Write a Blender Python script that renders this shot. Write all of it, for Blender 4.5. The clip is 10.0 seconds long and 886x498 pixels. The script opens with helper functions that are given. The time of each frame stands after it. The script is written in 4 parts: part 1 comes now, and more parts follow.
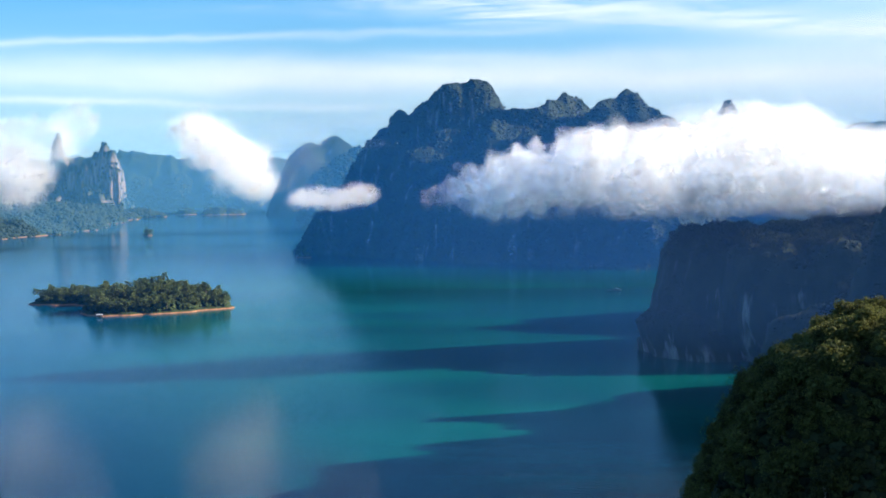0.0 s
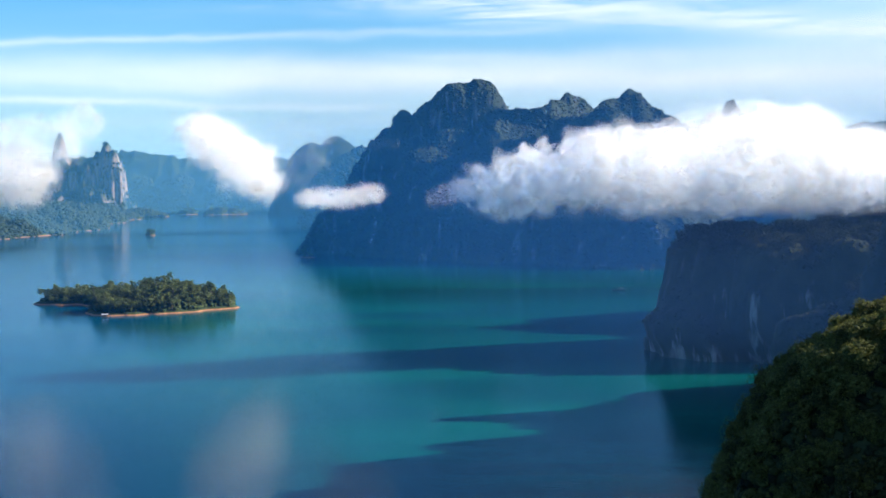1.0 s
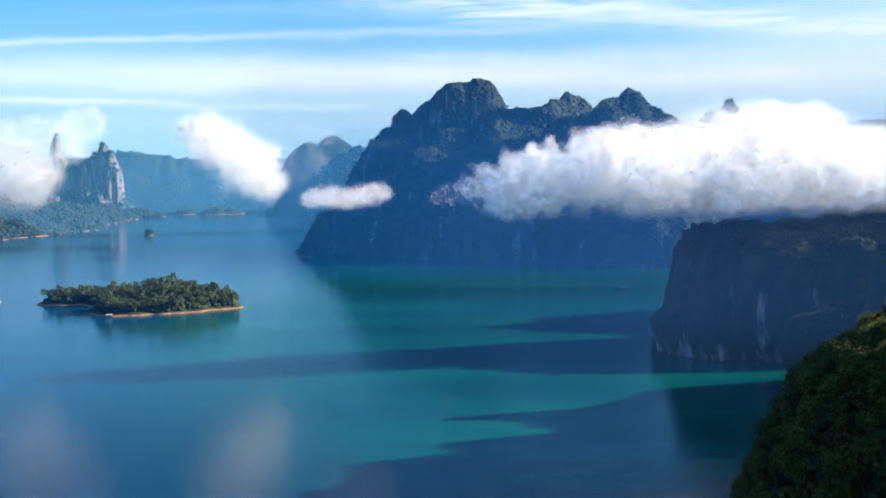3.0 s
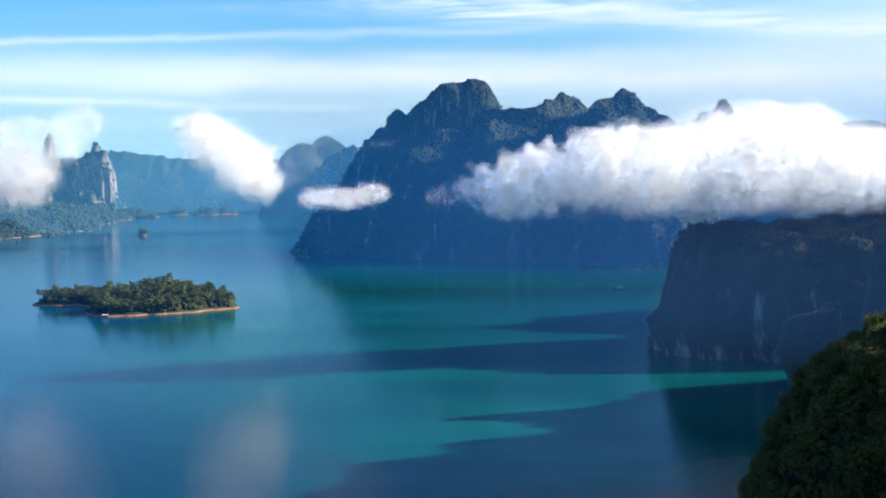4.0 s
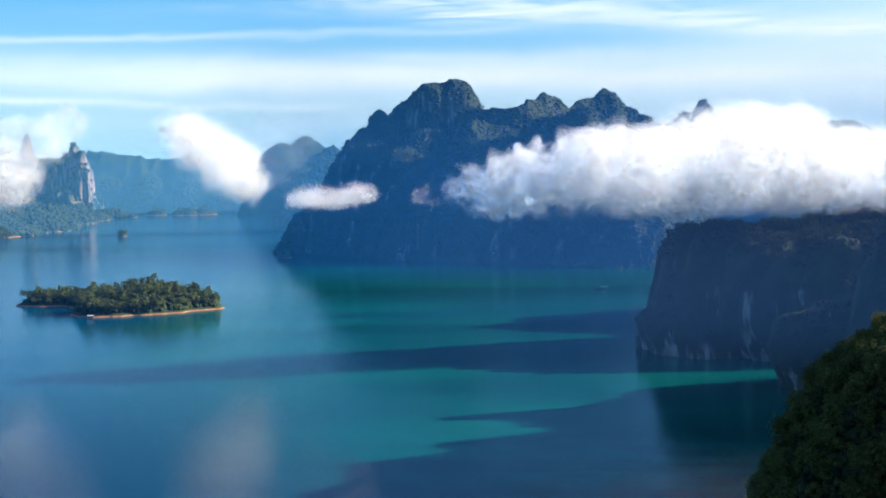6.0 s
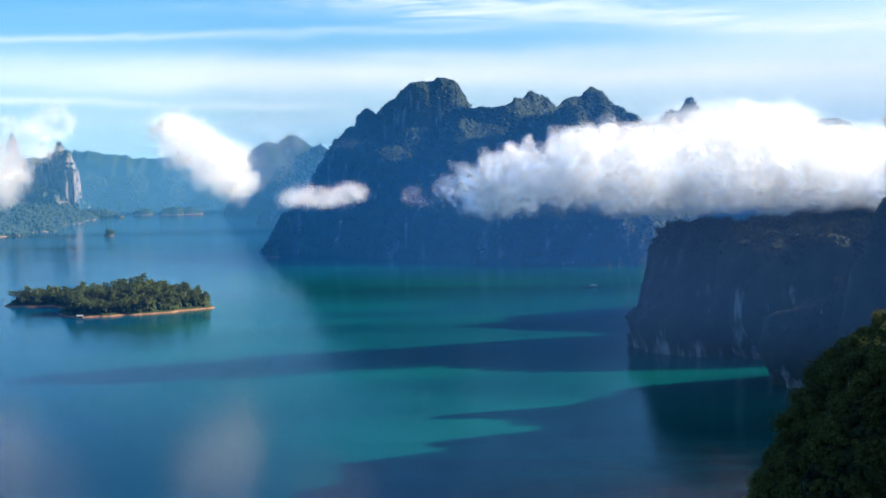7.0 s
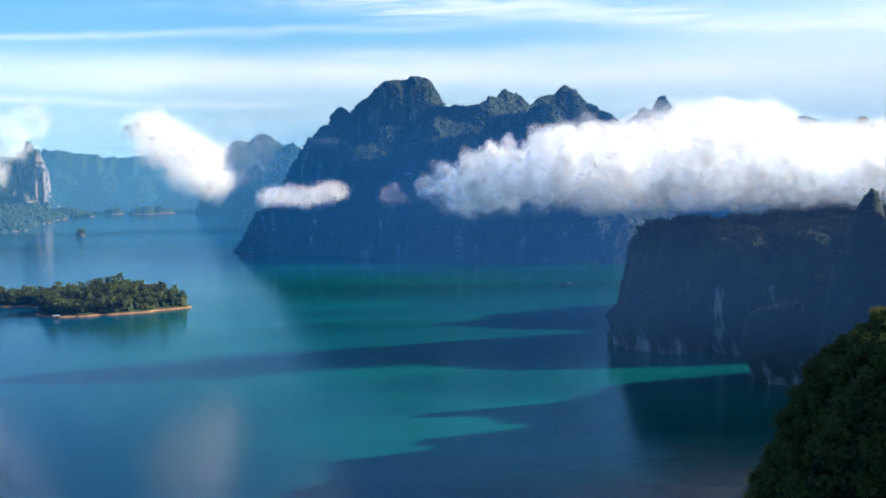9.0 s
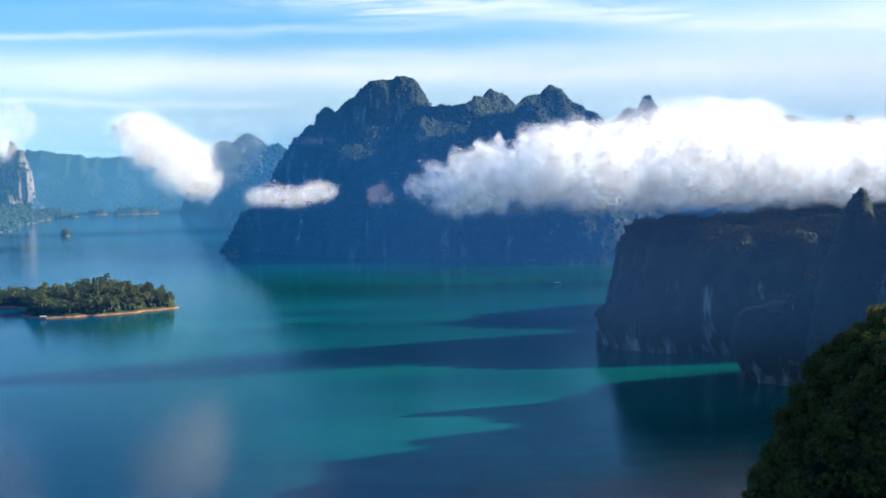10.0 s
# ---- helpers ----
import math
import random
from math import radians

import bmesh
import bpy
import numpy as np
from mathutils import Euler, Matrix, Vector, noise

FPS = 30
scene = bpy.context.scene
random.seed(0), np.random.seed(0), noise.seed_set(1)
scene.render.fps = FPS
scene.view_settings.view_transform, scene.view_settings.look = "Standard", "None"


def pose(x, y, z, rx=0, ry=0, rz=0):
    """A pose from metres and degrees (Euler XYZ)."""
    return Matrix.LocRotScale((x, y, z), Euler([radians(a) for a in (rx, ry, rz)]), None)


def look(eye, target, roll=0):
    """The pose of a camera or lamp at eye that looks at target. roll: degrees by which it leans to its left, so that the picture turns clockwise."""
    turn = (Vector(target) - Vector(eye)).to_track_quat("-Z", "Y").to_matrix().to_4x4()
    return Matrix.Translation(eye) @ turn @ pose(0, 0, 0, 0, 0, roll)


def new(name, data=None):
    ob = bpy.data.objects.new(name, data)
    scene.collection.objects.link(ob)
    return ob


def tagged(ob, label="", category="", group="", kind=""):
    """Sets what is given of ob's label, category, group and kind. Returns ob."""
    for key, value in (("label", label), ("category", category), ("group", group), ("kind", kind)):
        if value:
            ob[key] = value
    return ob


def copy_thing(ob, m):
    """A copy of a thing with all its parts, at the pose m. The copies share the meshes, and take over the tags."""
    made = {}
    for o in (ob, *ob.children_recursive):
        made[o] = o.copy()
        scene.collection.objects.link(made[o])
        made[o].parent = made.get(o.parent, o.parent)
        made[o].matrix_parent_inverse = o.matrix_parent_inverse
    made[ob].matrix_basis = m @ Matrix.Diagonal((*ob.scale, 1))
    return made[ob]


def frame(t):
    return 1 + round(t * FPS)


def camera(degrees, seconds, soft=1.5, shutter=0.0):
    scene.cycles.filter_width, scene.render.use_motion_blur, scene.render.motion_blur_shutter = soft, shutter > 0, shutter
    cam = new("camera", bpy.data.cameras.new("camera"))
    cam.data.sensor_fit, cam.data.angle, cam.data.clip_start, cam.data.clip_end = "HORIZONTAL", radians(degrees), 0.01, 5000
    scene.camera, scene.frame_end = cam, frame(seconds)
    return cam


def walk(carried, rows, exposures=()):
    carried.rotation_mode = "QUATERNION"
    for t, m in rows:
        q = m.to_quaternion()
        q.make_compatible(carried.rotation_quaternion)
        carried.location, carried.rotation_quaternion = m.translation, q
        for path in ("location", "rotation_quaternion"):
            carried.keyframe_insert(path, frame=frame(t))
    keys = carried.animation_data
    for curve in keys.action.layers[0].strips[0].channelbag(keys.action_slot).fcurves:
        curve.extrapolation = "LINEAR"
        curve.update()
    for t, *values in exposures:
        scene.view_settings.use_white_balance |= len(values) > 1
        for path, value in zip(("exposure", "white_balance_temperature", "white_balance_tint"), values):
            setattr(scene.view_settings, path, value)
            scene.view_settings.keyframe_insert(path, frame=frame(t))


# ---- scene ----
cam = camera(33.5, 10.0, soft=1.6)
PATH = [
    (0, (1.015, 5.481, 149.397), (0.81, 7.467, 149.278), -1.1),
    (0.5, (-1.599, 5.081, 149.36), (-1.804, 7.067, 149.24), -1.1),
    (1, (-4.148, 4.662, 149.371), (-4.353, 6.647, 149.252), -1.1),
    (1.5, (-6.673, 4.171, 149.399), (-6.877, 6.157, 149.28), -1.1),
    (2, (-9.129, 3.586, 149.449), (-9.332, 5.572, 149.33), -1.1),
    (2.5, (-11.499, 2.906, 149.516), (-11.7, 4.893, 149.396), -1.2),
    (4, (-18.315, 0.628, 149.878), (-18.501, 2.616, 149.758), -1.2),
    (4.5, (-20.653, -0.11, 149.935), (-20.832, 1.878, 149.815), -1.2),
    (5, (-23.046, -0.805, 149.985), (-23.218, 1.184, 149.864), -1.2),
    (5.5, (-25.423, -1.442, 150.047), (-25.586, 0.547, 149.927), -1.2),
    (7, (-32.359, -3.144, 150.461), (-32.493, -1.152, 150.338), -1.4),
    (7.5, (-34.639, -3.626, 150.523), (-34.762, -1.634, 150.4), -1.4),
    (8, (-36.863, -4.007, 150.579), (-36.976, -2.015, 150.455), -1.5),
    (8.5, (-39.071, -4.247, 150.635), (-39.173, -2.254, 150.51), -1.5),
    (9, (-41.23, -4.354, 150.682), (-41.322, -2.36, 150.556), -1.5),
    (9.5, (-43.319, -4.358, 150.724), (-43.399, -2.363, 150.598), -1.6),
    (10, (-45.321, -4.317, 150.762), (-45.391, -2.322, 150.635), -1.6),
]
EXPOSURE = 1.2
walk(cam, [(t, look(eye, target, roll)) for t, eye, target, roll in PATH], [(0, EXPOSURE, 6500, 10), (10, EXPOSURE, 6500, 10)])
scene.cycles.transparent_max_bounces = 128

# ---- world and sun ----
SUN_ELEV, SUN_AZ = radians(23.5), radians(78)      # azimuth clockwise from +y


def ramp_node(nt, value, stops):
    r = nt.nodes.new("ShaderNodeValToRGB")
    e = r.color_ramp.elements
    while len(e) < len(stops):
        e.new(0.5)
    for k, (p, c) in enumerate(stops):
        e[k].position, e[k].color = p, (c, c, c, 1) if isinstance(c, (int, float)) else (*c, 1)
    nt.links.new(value, r.inputs[0])
    return r


def world_sky():
    w = bpy.data.worlds.new("sky")
    w.use_nodes = True
    scene.world = w
    nt = w.node_tree
    nt.nodes.clear()
    N, L = nt.nodes.new, nt.links.new
    out, bg = N("ShaderNodeOutputWorld"), N("ShaderNodeBackground")
    sky = N("ShaderNodeTexSky")
    sky.sky_type, sky.sun_disc = "NISHITA", False
    sky.sun_elevation, sky.sun_rotation = SUN_ELEV, SUN_AZ
    sky.air_density, sky.dust_density, sky.ozone_density = 1.0, 0.3, 3.0
    co = N("ShaderNodeTexCoord")
    sep = N("ShaderNodeSeparateXYZ")
    L(co.outputs["Generated"], sep.inputs[0])

    def calc(op, a, b=0.0, c=0.0, clamp=False):
        m = N("ShaderNodeMath")
        m.operation, m.use_clamp = op, clamp
        for k, v in enumerate((a, b, c)):
            if isinstance(v, (int, float)):
                m.inputs[k].default_value = v
            else:
                L(v, m.inputs[k])
        return m.outputs[0]

    def streaks(scale, lean, detail, distortion):
        mp = N("ShaderNodeMapping")
        mp.inputs["Rotation"].default_value = (0, radians(lean), 0)
        mp.inputs["Scale"].default_value = scale
        L(co.outputs["Generated"], mp.inputs["Vector"])
        n = N("ShaderNodeTexNoise")
        n.inputs["Scale"].default_value, n.inputs["Detail"].default_value = 1.0, detail
        n.inputs["Roughness"].default_value, n.inputs["Distortion"].default_value = 0.6, distortion
        L(mp.outputs[0], n.inputs["Vector"])
        return n.outputs["Fac"]

    u, v = sep.outputs["X"], sep.outputs["Z"]
    broad, fine = streaks((5, 5, 60), -1.5, 5, 0.4), streaks((16, 16, 190), 2.0, 6, 0.8)
    wave = calc("MULTIPLY_ADD", streaks((7, 7, 20), 0, 3, 0.3), 0.016, -0.008)
    vw = calc("ADD", v, wave)
    clear = 1.0
    # bands of cirrus: height at the middle, lean, half width, where they begin and end, cover, raggedness
    for v0, lean, half, u0, u1, cover, rag in CIRRUS_BANDS:
        off = calc("DIVIDE", calc("SUBTRACT", calc("MULTIPLY_ADD", u, -lean, vw), v0), half)
        bell = calc("POWER", 2.718, calc("MULTIPLY", calc("MULTIPLY", off, off), -1.0))
        ends = N("ShaderNodeMapRange")
        ends.interpolation_type = "SMOOTHSTEP"
        ends.inputs["From Min"].default_value, ends.inputs["From Max"].default_value = u0, u1
        L(u, ends.inputs["Value"])
        torn = ramp_node(nt, fine if rag > 0.5 else broad, [(0.36, 1 - rag), (0.62, 1.0)])
        f = calc("MULTIPLY", calc("MULTIPLY", bell, ends.outputs[0]), calc("MULTIPLY", torn.outputs[0], cover), clamp=True)
        clear = calc("MULTIPLY", clear, calc("SUBTRACT", 1.0, f))
    # pale air low over the horizon, thicker towards the sun
    low = ramp_node(nt, v, [(0.0, 0.55), (0.035, 0.4), (0.075, 0.14), (0.11, 0.03), (0.3, 0.03), (0.5, 0.05), (1.0, 0.05)])
    sunward = N("ShaderNodeMapRange")
    sunward.interpolation_type = "SMOOTHSTEP"
    sunward.inputs["From Min"].default_value, sunward.inputs["From Max"].default_value = -0.3, 0.4
    sunward.inputs["To Min"].default_value, sunward.inputs["To Max"].default_value = 0.75, 1.9
    L(u, sunward.inputs["Value"])
    veil = calc("MULTIPLY", low.outputs[0], sunward.outputs[0], clamp=True)
    mul_out = calc("SUBTRACT", 1.0, calc("MULTIPLY", clear, calc("SUBTRACT", 1.0, veil)), clamp=True)
    tint = N("ShaderNodeMix")
    tint.data_type, tint.blend_type = "RGBA", "MULTIPLY"
    tint.inputs["Factor"].default_value = 1.0
    tint.inputs["B"].default_value = SKY_TINT
    L(sky.outputs[0], tint.inputs["A"])
    mix = N("ShaderNodeMix")
    mix.data_type = "RGBA"
    mix.inputs["B"].default_value = CIRRUS
    L(mul_out, mix.inputs["Factor"]), L(tint.outputs["Result"], mix.inputs["A"])
    L(mix.outputs["Result"], bg.inputs["Color"])
    bg.inputs["Strength"].default_value = SKY_STRENGTH
    L(bg.outputs[0], out.inputs[0])


SKY_TINT, CIRRUS, SKY_STRENGTH = (0.26, 0.6, 0.9, 1), (5.1, 5.55, 5.7, 1), 0.1
CIRRUS_BANDS = [
    (0.0535, -0.02, 0.013, -0.8, -0.1, 0.95, 0.3),
    (0.066, 0.0, 0.006, -0.5, 0.1, 0.35, 0.5),
    (0.090, 0.024, 0.0026, 0.05, -0.06, 0.4, 0.5),
    (0.096, -0.079, 0.009, -0.2, -0.02, 0.8, 0.75),
    (0.104, 0.01, 0.006, -0.4, 0.1, 0.4, 0.8),
    (0.035, -0.024, 0.0026, -0.1, -0.17, 0.6, 0.3),
    (0.030, 0.0, 0.006, -0.45, -0.1, 0.4, 0.5),
    (0.080, 0.01, 0.025, 0.0, 0.3, 0.8, 0.4),
]
world_sky()
sun = new("sun", bpy.data.lights.new("sun", "SUN"))
sun.data.energy, sun.data.angle, sun.data.color = 5.0, radians(0.5), (1.0, 0.9, 0.74)
sun.matrix_world = look((0, 0, 0), (-math.sin(SUN_AZ) * math.cos(SUN_ELEV), -math.cos(SUN_AZ) * math.cos(SUN_ELEV), -math.sin(SUN_ELEV)))
sun.location = (900, 0, 900)


# ---- noise in numpy ----
def vnoise(p, seed=0):
    """Smooth value noise in -1..1 at points p (n, 3)."""
    i = np.floor(p).astype(np.int64)
    f = p - i
    f = f * f * f * (f * (f * 6 - 15) + 10)
    out = np.zeros(len(p))
    for dx in (0, 1):
        for dy in (0, 1):
            for dz in (0, 1):
                h = ((i[:, 0] + dx) * 374761393 + (i[:, 1] + dy) * 668265263 + (i[:, 2] + dz) * 1274126177 + seed * 97561) & 0xFFFFFFFF
                h = ((h ^ (h >> 13)) * 1103515245) & 0xFFFFFFFF
                h = ((h ^ (h >> 16)) * 2654435761) & 0xFFFFFFFF
                h ^= h >> 15
                v = (h & 0xFFFFFF) / 8388607.5 - 1
                out += v * (f[:, 0] if dx else 1 - f[:, 0]) * (f[:, 1] if dy else 1 - f[:, 1]) * (f[:, 2] if dz else 1 - f[:, 2])
    return out


def fbm(p, size, octaves=4, seed=0, gain=0.5, ridged=False):
    """Several octaves of noise; size: metres of the largest."""
    out, amp, tot = np.zeros(len(p)), 1.0, 0.0
    q = np.asarray(p, float) / size
    for k in range(octaves):
        n = vnoise(q, seed + k * 17)
        out += amp * ((1 - 2 * np.abs(n)) if ridged else n)
        tot += amp
        q, amp = q * 2.03 + 11.3, amp * gain
    return out / tot


# ---- materials ----
def material(name):
    m = bpy.data.materials.new(name)
    m.use_nodes = True
    nt = m.node_tree
    nt.nodes.clear()
    out = nt.nodes.new("ShaderNodeOutputMaterial")
    return m, nt, nt.nodes.new, nt.links.new, out


def noise_node(nt, scale, detail=5, rough=0.6, vector=None):
    n = nt.nodes.new("ShaderNodeTexNoise")
    n.inputs["Scale"].default_value, n.inputs["Detail"].default_value, n.inputs["Roughness"].default_value = scale, detail, rough
    if vector is not None:
        nt.links.new(vector, n.inputs["Vector"])
    return n


def mix_node(nt, fac, a, b, blend="MIX"):
    m = nt.nodes.new("ShaderNodeMix")
    m.data_type, m.blend_type = "RGBA", blend
    for key, v in (("Factor", fac), ("A", a), ("B", b)):
        if isinstance(v, (int, float)):
            m.inputs[key].default_value = v
        elif isinstance(v, tuple):
            m.inputs[key].default_value = (*v, 1)
        else:
            nt.links.new(v, m.inputs[key])
    return m.outputs["Result"]


def karst_material(name, green, pale, rock_low=0.62, shore=0.0, bleach=0.0, rock_colors=((0.07, 0.068, 0.064), (0.36, 0.34, 0.31))):
    """Limestone under tropical scrub: bare rock on the steepest patches, green elsewhere; shore: metres of bare red earth over the water."""
    m, nt, N, L, out = material(name)
    b = N("ShaderNodeBsdfPrincipled")
    geo, co = N("ShaderNodeNewGeometry"), N("ShaderNodeTexCoord")
    pos = co.outputs["Object"]
    big, mid, fine = noise_node(nt, 0.012, 4, 0.6, pos), noise_node(nt, 0.07, 5, 0.65, pos), noise_node(nt, 0.45, 6, 0.7, pos)
    veg = mix_node(nt, ramp_node(nt, mid.outputs["Fac"], [(0.35, 0.0), (0.68, 1.0)]).outputs[0], green, pale)
    veg = mix_node(nt, ramp_node(nt, fine.outputs["Fac"], [(0.35, 0.0), (0.7, 0.55)]).outputs[0], veg, tuple(c * 0.4 for c in green))
    st = N("ShaderNodeMapping")
    st.inputs["Scale"].default_value = (0.16, 0.16, 0.02)
    L(pos, st.inputs["Vector"])
    streak = noise_node(nt, 1.0, 6, 0.65, st.outputs[0])
    rock = mix_node(nt, ramp_node(nt, streak.outputs["Fac"], [(0.38, 0.0), (0.62, 1.0)]).outputs[0], *rock_colors)
    sep = N("ShaderNodeSeparateXYZ")
    L(geo.outputs["Normal"], sep.inputs[0])
    steep = N("ShaderNodeMapRange")
    steep.inputs["From Min"].default_value, steep.inputs["From Max"].default_value = 0.45, 0.1
    L(sep.outputs["Z"], steep.inputs["Value"])
    patch = noise_node(nt, 0.03, 5, 0.62, st.outputs[0])
    patch.inputs["Scale"].default_value = 0.35
    fac = patch.outputs["Fac"]
    if bleach:                                    # bare bleached rock in the splash zone
        pz, bl, ad = N("ShaderNodeSeparateXYZ"), N("ShaderNodeMapRange"), N("ShaderNodeMath")
        L(geo.outputs["Position"], pz.inputs[0]), L(pz.outputs["Z"], bl.inputs["Value"])
        bl.inputs["From Min"].default_value, bl.inputs["From Max"].default_value = bleach, bleach * 0.2
        bl.inputs["To Max"].default_value = 0.165
        ad.operation = "ADD"
        L(fac, ad.inputs[0]), L(bl.outputs[0], ad.inputs[1])
        fac = ad.outputs[0]
    gate = ramp_node(nt, fac, [(rock_low - 0.08, 0.0), (rock_low, 1.0)])
    bare = N("ShaderNodeMath")
    bare.operation = "MULTIPLY"
    L(steep.outputs[0], bare.inputs[0]), L(gate.outputs[0], bare.inputs[1])
    col = mix_node(nt, bare.outputs[0], veg, rock)
    if shore:
        ps = N("ShaderNodeSeparateXYZ")
        L(geo.outputs["Position"], ps.inputs[0])
        wob = N("ShaderNodeMath")
        wob.operation, wob.inputs[1].default_value = "MULTIPLY_ADD", shore * 1.2
        L(mid.outputs["Fac"], wob.inputs[0]), L(ps.outputs["Z"], wob.inputs[2])
        edge = N("ShaderNodeMapRange")
        edge.inputs["From Min"].default_value, edge.inputs["From Max"].default_value = shore * 1.75, shore * 1.35
        L(wob.outputs[0], edge.inputs["Value"])
        earth = mix_node(nt, fine.outputs["Fac"], (0.22, 0.095, 0.042), (0.46, 0.24, 0.13))
        col = mix_node(nt, edge.outputs[0], col, earth)
    L(col, b.inputs["Base Color"])
    b.inputs["Roughness"].default_value, b.inputs["Specular IOR Level"].default_value = 0.85, 0.2
    bump = N("ShaderNodeBump")
    bump.inputs["Strength"].default_value, bump.inputs["Distance"].default_value = 0.7, 3.5
    L(mid.outputs["Fac"], bump.inputs["Height"]), L(bump.outputs[0], b.inputs["Normal"])
    L(b.outputs[0], out.inputs[0])
    return m


def leaf_material(name, dark, light, through_light=0.25):
    """Foliage that varies from clump to clump and from leaf to leaf."""
    m, nt, N, L, out = material(name)
    geo, info, co = N("ShaderNodeNewGeometry"), N("ShaderNodeObjectInfo"), N("ShaderNodeTexCoord")
    n = noise_node(nt, 0.14, 4, 0.65, geo.outputs["Position"])
    add = N("ShaderNodeMath")
    add.operation = "ADD"
    L(geo.outputs["Random Per Island"], add.inputs[0]), L(info.outputs["Random"], add.inputs[1])
    add2 = N("ShaderNodeMath")
    add2.operation = "ADD"
    L(add.outputs[0], add2.inputs[0]), L(n.outputs["Fac"], add2.inputs[1])
    frac = N("ShaderNodeMath")
    frac.operation, frac.inputs[1].default_value = "MULTIPLY", 0.36
    L(add2.outputs[0], frac.inputs[0])
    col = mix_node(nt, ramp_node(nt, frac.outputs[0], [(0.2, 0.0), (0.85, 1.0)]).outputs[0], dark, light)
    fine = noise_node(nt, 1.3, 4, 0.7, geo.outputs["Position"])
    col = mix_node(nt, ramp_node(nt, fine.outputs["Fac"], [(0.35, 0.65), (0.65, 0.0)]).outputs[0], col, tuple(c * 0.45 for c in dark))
    d, t, mx = N("ShaderNodeBsdfPrincipled"), N("ShaderNodeBsdfTranslucent"), N("ShaderNodeMixShader")
    d.inputs["Roughness"].default_value, d.inputs["Specular IOR Level"].default_value = 0.7, 0.2
    bump = N("ShaderNodeBump")
    bump.inputs["Strength"].default_value, bump.inputs["Distance"].default_value = 0.9, 0.8
    L(fine.outputs["Fac"], bump.inputs["Height"]), L(bump.outputs[0], d.inputs["Normal"])
    L(col, d.inputs["Base Color"]), L(col, t.inputs["Color"])
    mx.inputs[0].default_value = through_light
    L(d.outputs[0], mx.inputs[1]), L(t.outputs[0], mx.inputs[2]), L(mx.outputs[0], out.inputs[0])
    return m


def water_material():
    m, nt, N, L, out = material("lake_water")
    b = N("ShaderNodeBsdfPrincipled")
    geo = N("ShaderNodeNewGeometry")
    st = N("ShaderNodeMapping")
    st.inputs["Scale"].default_value = (0.004, 0.009, 0.01)
    L(geo.outputs["Position"], st.inputs["Vector"])
    drift = noise_node(nt, 1.0, 4, 0.55, st.outputs[0])
    col = mix_node(nt, ramp_node(nt, drift.outputs["Fac"], [(0.35, 0.0), (0.65, 1.0)]).outputs[0], WATER_A, WATER_B)
    # long random streaks of darker colour, for wind streaks and dark patches
    st2 = N("ShaderNodeMapping")
    st2.inputs["Scale"].default_value = (0.0035, 0.022, 0.01)
    L(geo.outputs["Position"], st2.inputs["Vector"])
    tone_streaks = noise_node(nt, 1.0, 5, 0.6, st2.outputs[0])
    col = mix_node(nt, ramp_node(nt, tone_streaks.outputs["Fac"], [(0.5, 0.0), (0.72, 0.45)]).outputs[0], col, (0.0002, 0.035, 0.045))
    sep = N("ShaderNodeSeparateXYZ")
    L(geo.outputs["Position"], sep.inputs[0])
    wide = N("ShaderNodeMath")
    wide.operation = "MULTIPLY_ADD"
    wide.inputs[1].default_value = 1.6
    L(sep.outputs["X"], wide.inputs[0]), L(sep.outputs["Y"], wide.inputs[2])
    near_left = N("ShaderNodeMapRange")
    near_left.interpolation_type = "SMOOTHSTEP"
    near_left.inputs["From Min"].default_value, near_left.inputs["From Max"].default_value = 760.0, 240.0
    near_left.inputs["To Max"].default_value = 0.9
    L(wide.outputs[0], near_left.inputs["Value"])
    col = mix_node(nt, near_left.outputs[0], col, WATER_NEAR_LEFT)     # darker and bluer towards the near left
    west = N("ShaderNodeMath")                                # bluer western basin, with the sky's reflected blue put into its colour
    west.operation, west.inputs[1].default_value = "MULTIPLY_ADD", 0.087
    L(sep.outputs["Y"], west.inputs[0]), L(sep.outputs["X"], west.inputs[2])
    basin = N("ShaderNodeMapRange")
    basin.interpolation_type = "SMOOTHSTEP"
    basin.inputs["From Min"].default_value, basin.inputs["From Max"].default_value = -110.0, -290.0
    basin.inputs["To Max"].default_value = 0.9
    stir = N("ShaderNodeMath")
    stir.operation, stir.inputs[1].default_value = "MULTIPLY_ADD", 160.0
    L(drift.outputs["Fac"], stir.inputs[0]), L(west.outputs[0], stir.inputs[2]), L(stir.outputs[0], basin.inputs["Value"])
    col = mix_node(nt, basin.outputs[0], col, WATER_SKY_BLUE)
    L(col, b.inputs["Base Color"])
    rough = ramp_node(nt, drift.outputs["Fac"], [(0.3, 0.075), (0.7, 0.115)])
    L(rough.outputs[0], b.inputs["Roughness"])
    b.inputs["IOR"].default_value, b.inputs["Specular IOR Level"].default_value = 1.33, 0.06
    rip = noise_node(nt, 0.35, 5, 0.6, geo.outputs["Position"])
    bump = N("ShaderNodeBump")
    bump.inputs["Strength"].default_value, bump.inputs["Distance"].default_value = 0.2, 0.5
    L(rip.outputs["Fac"], bump.inputs["Height"]), L(bump.outputs[0], b.inputs["Normal"])
    L(b.outputs[0], out.inputs[0])
    return m


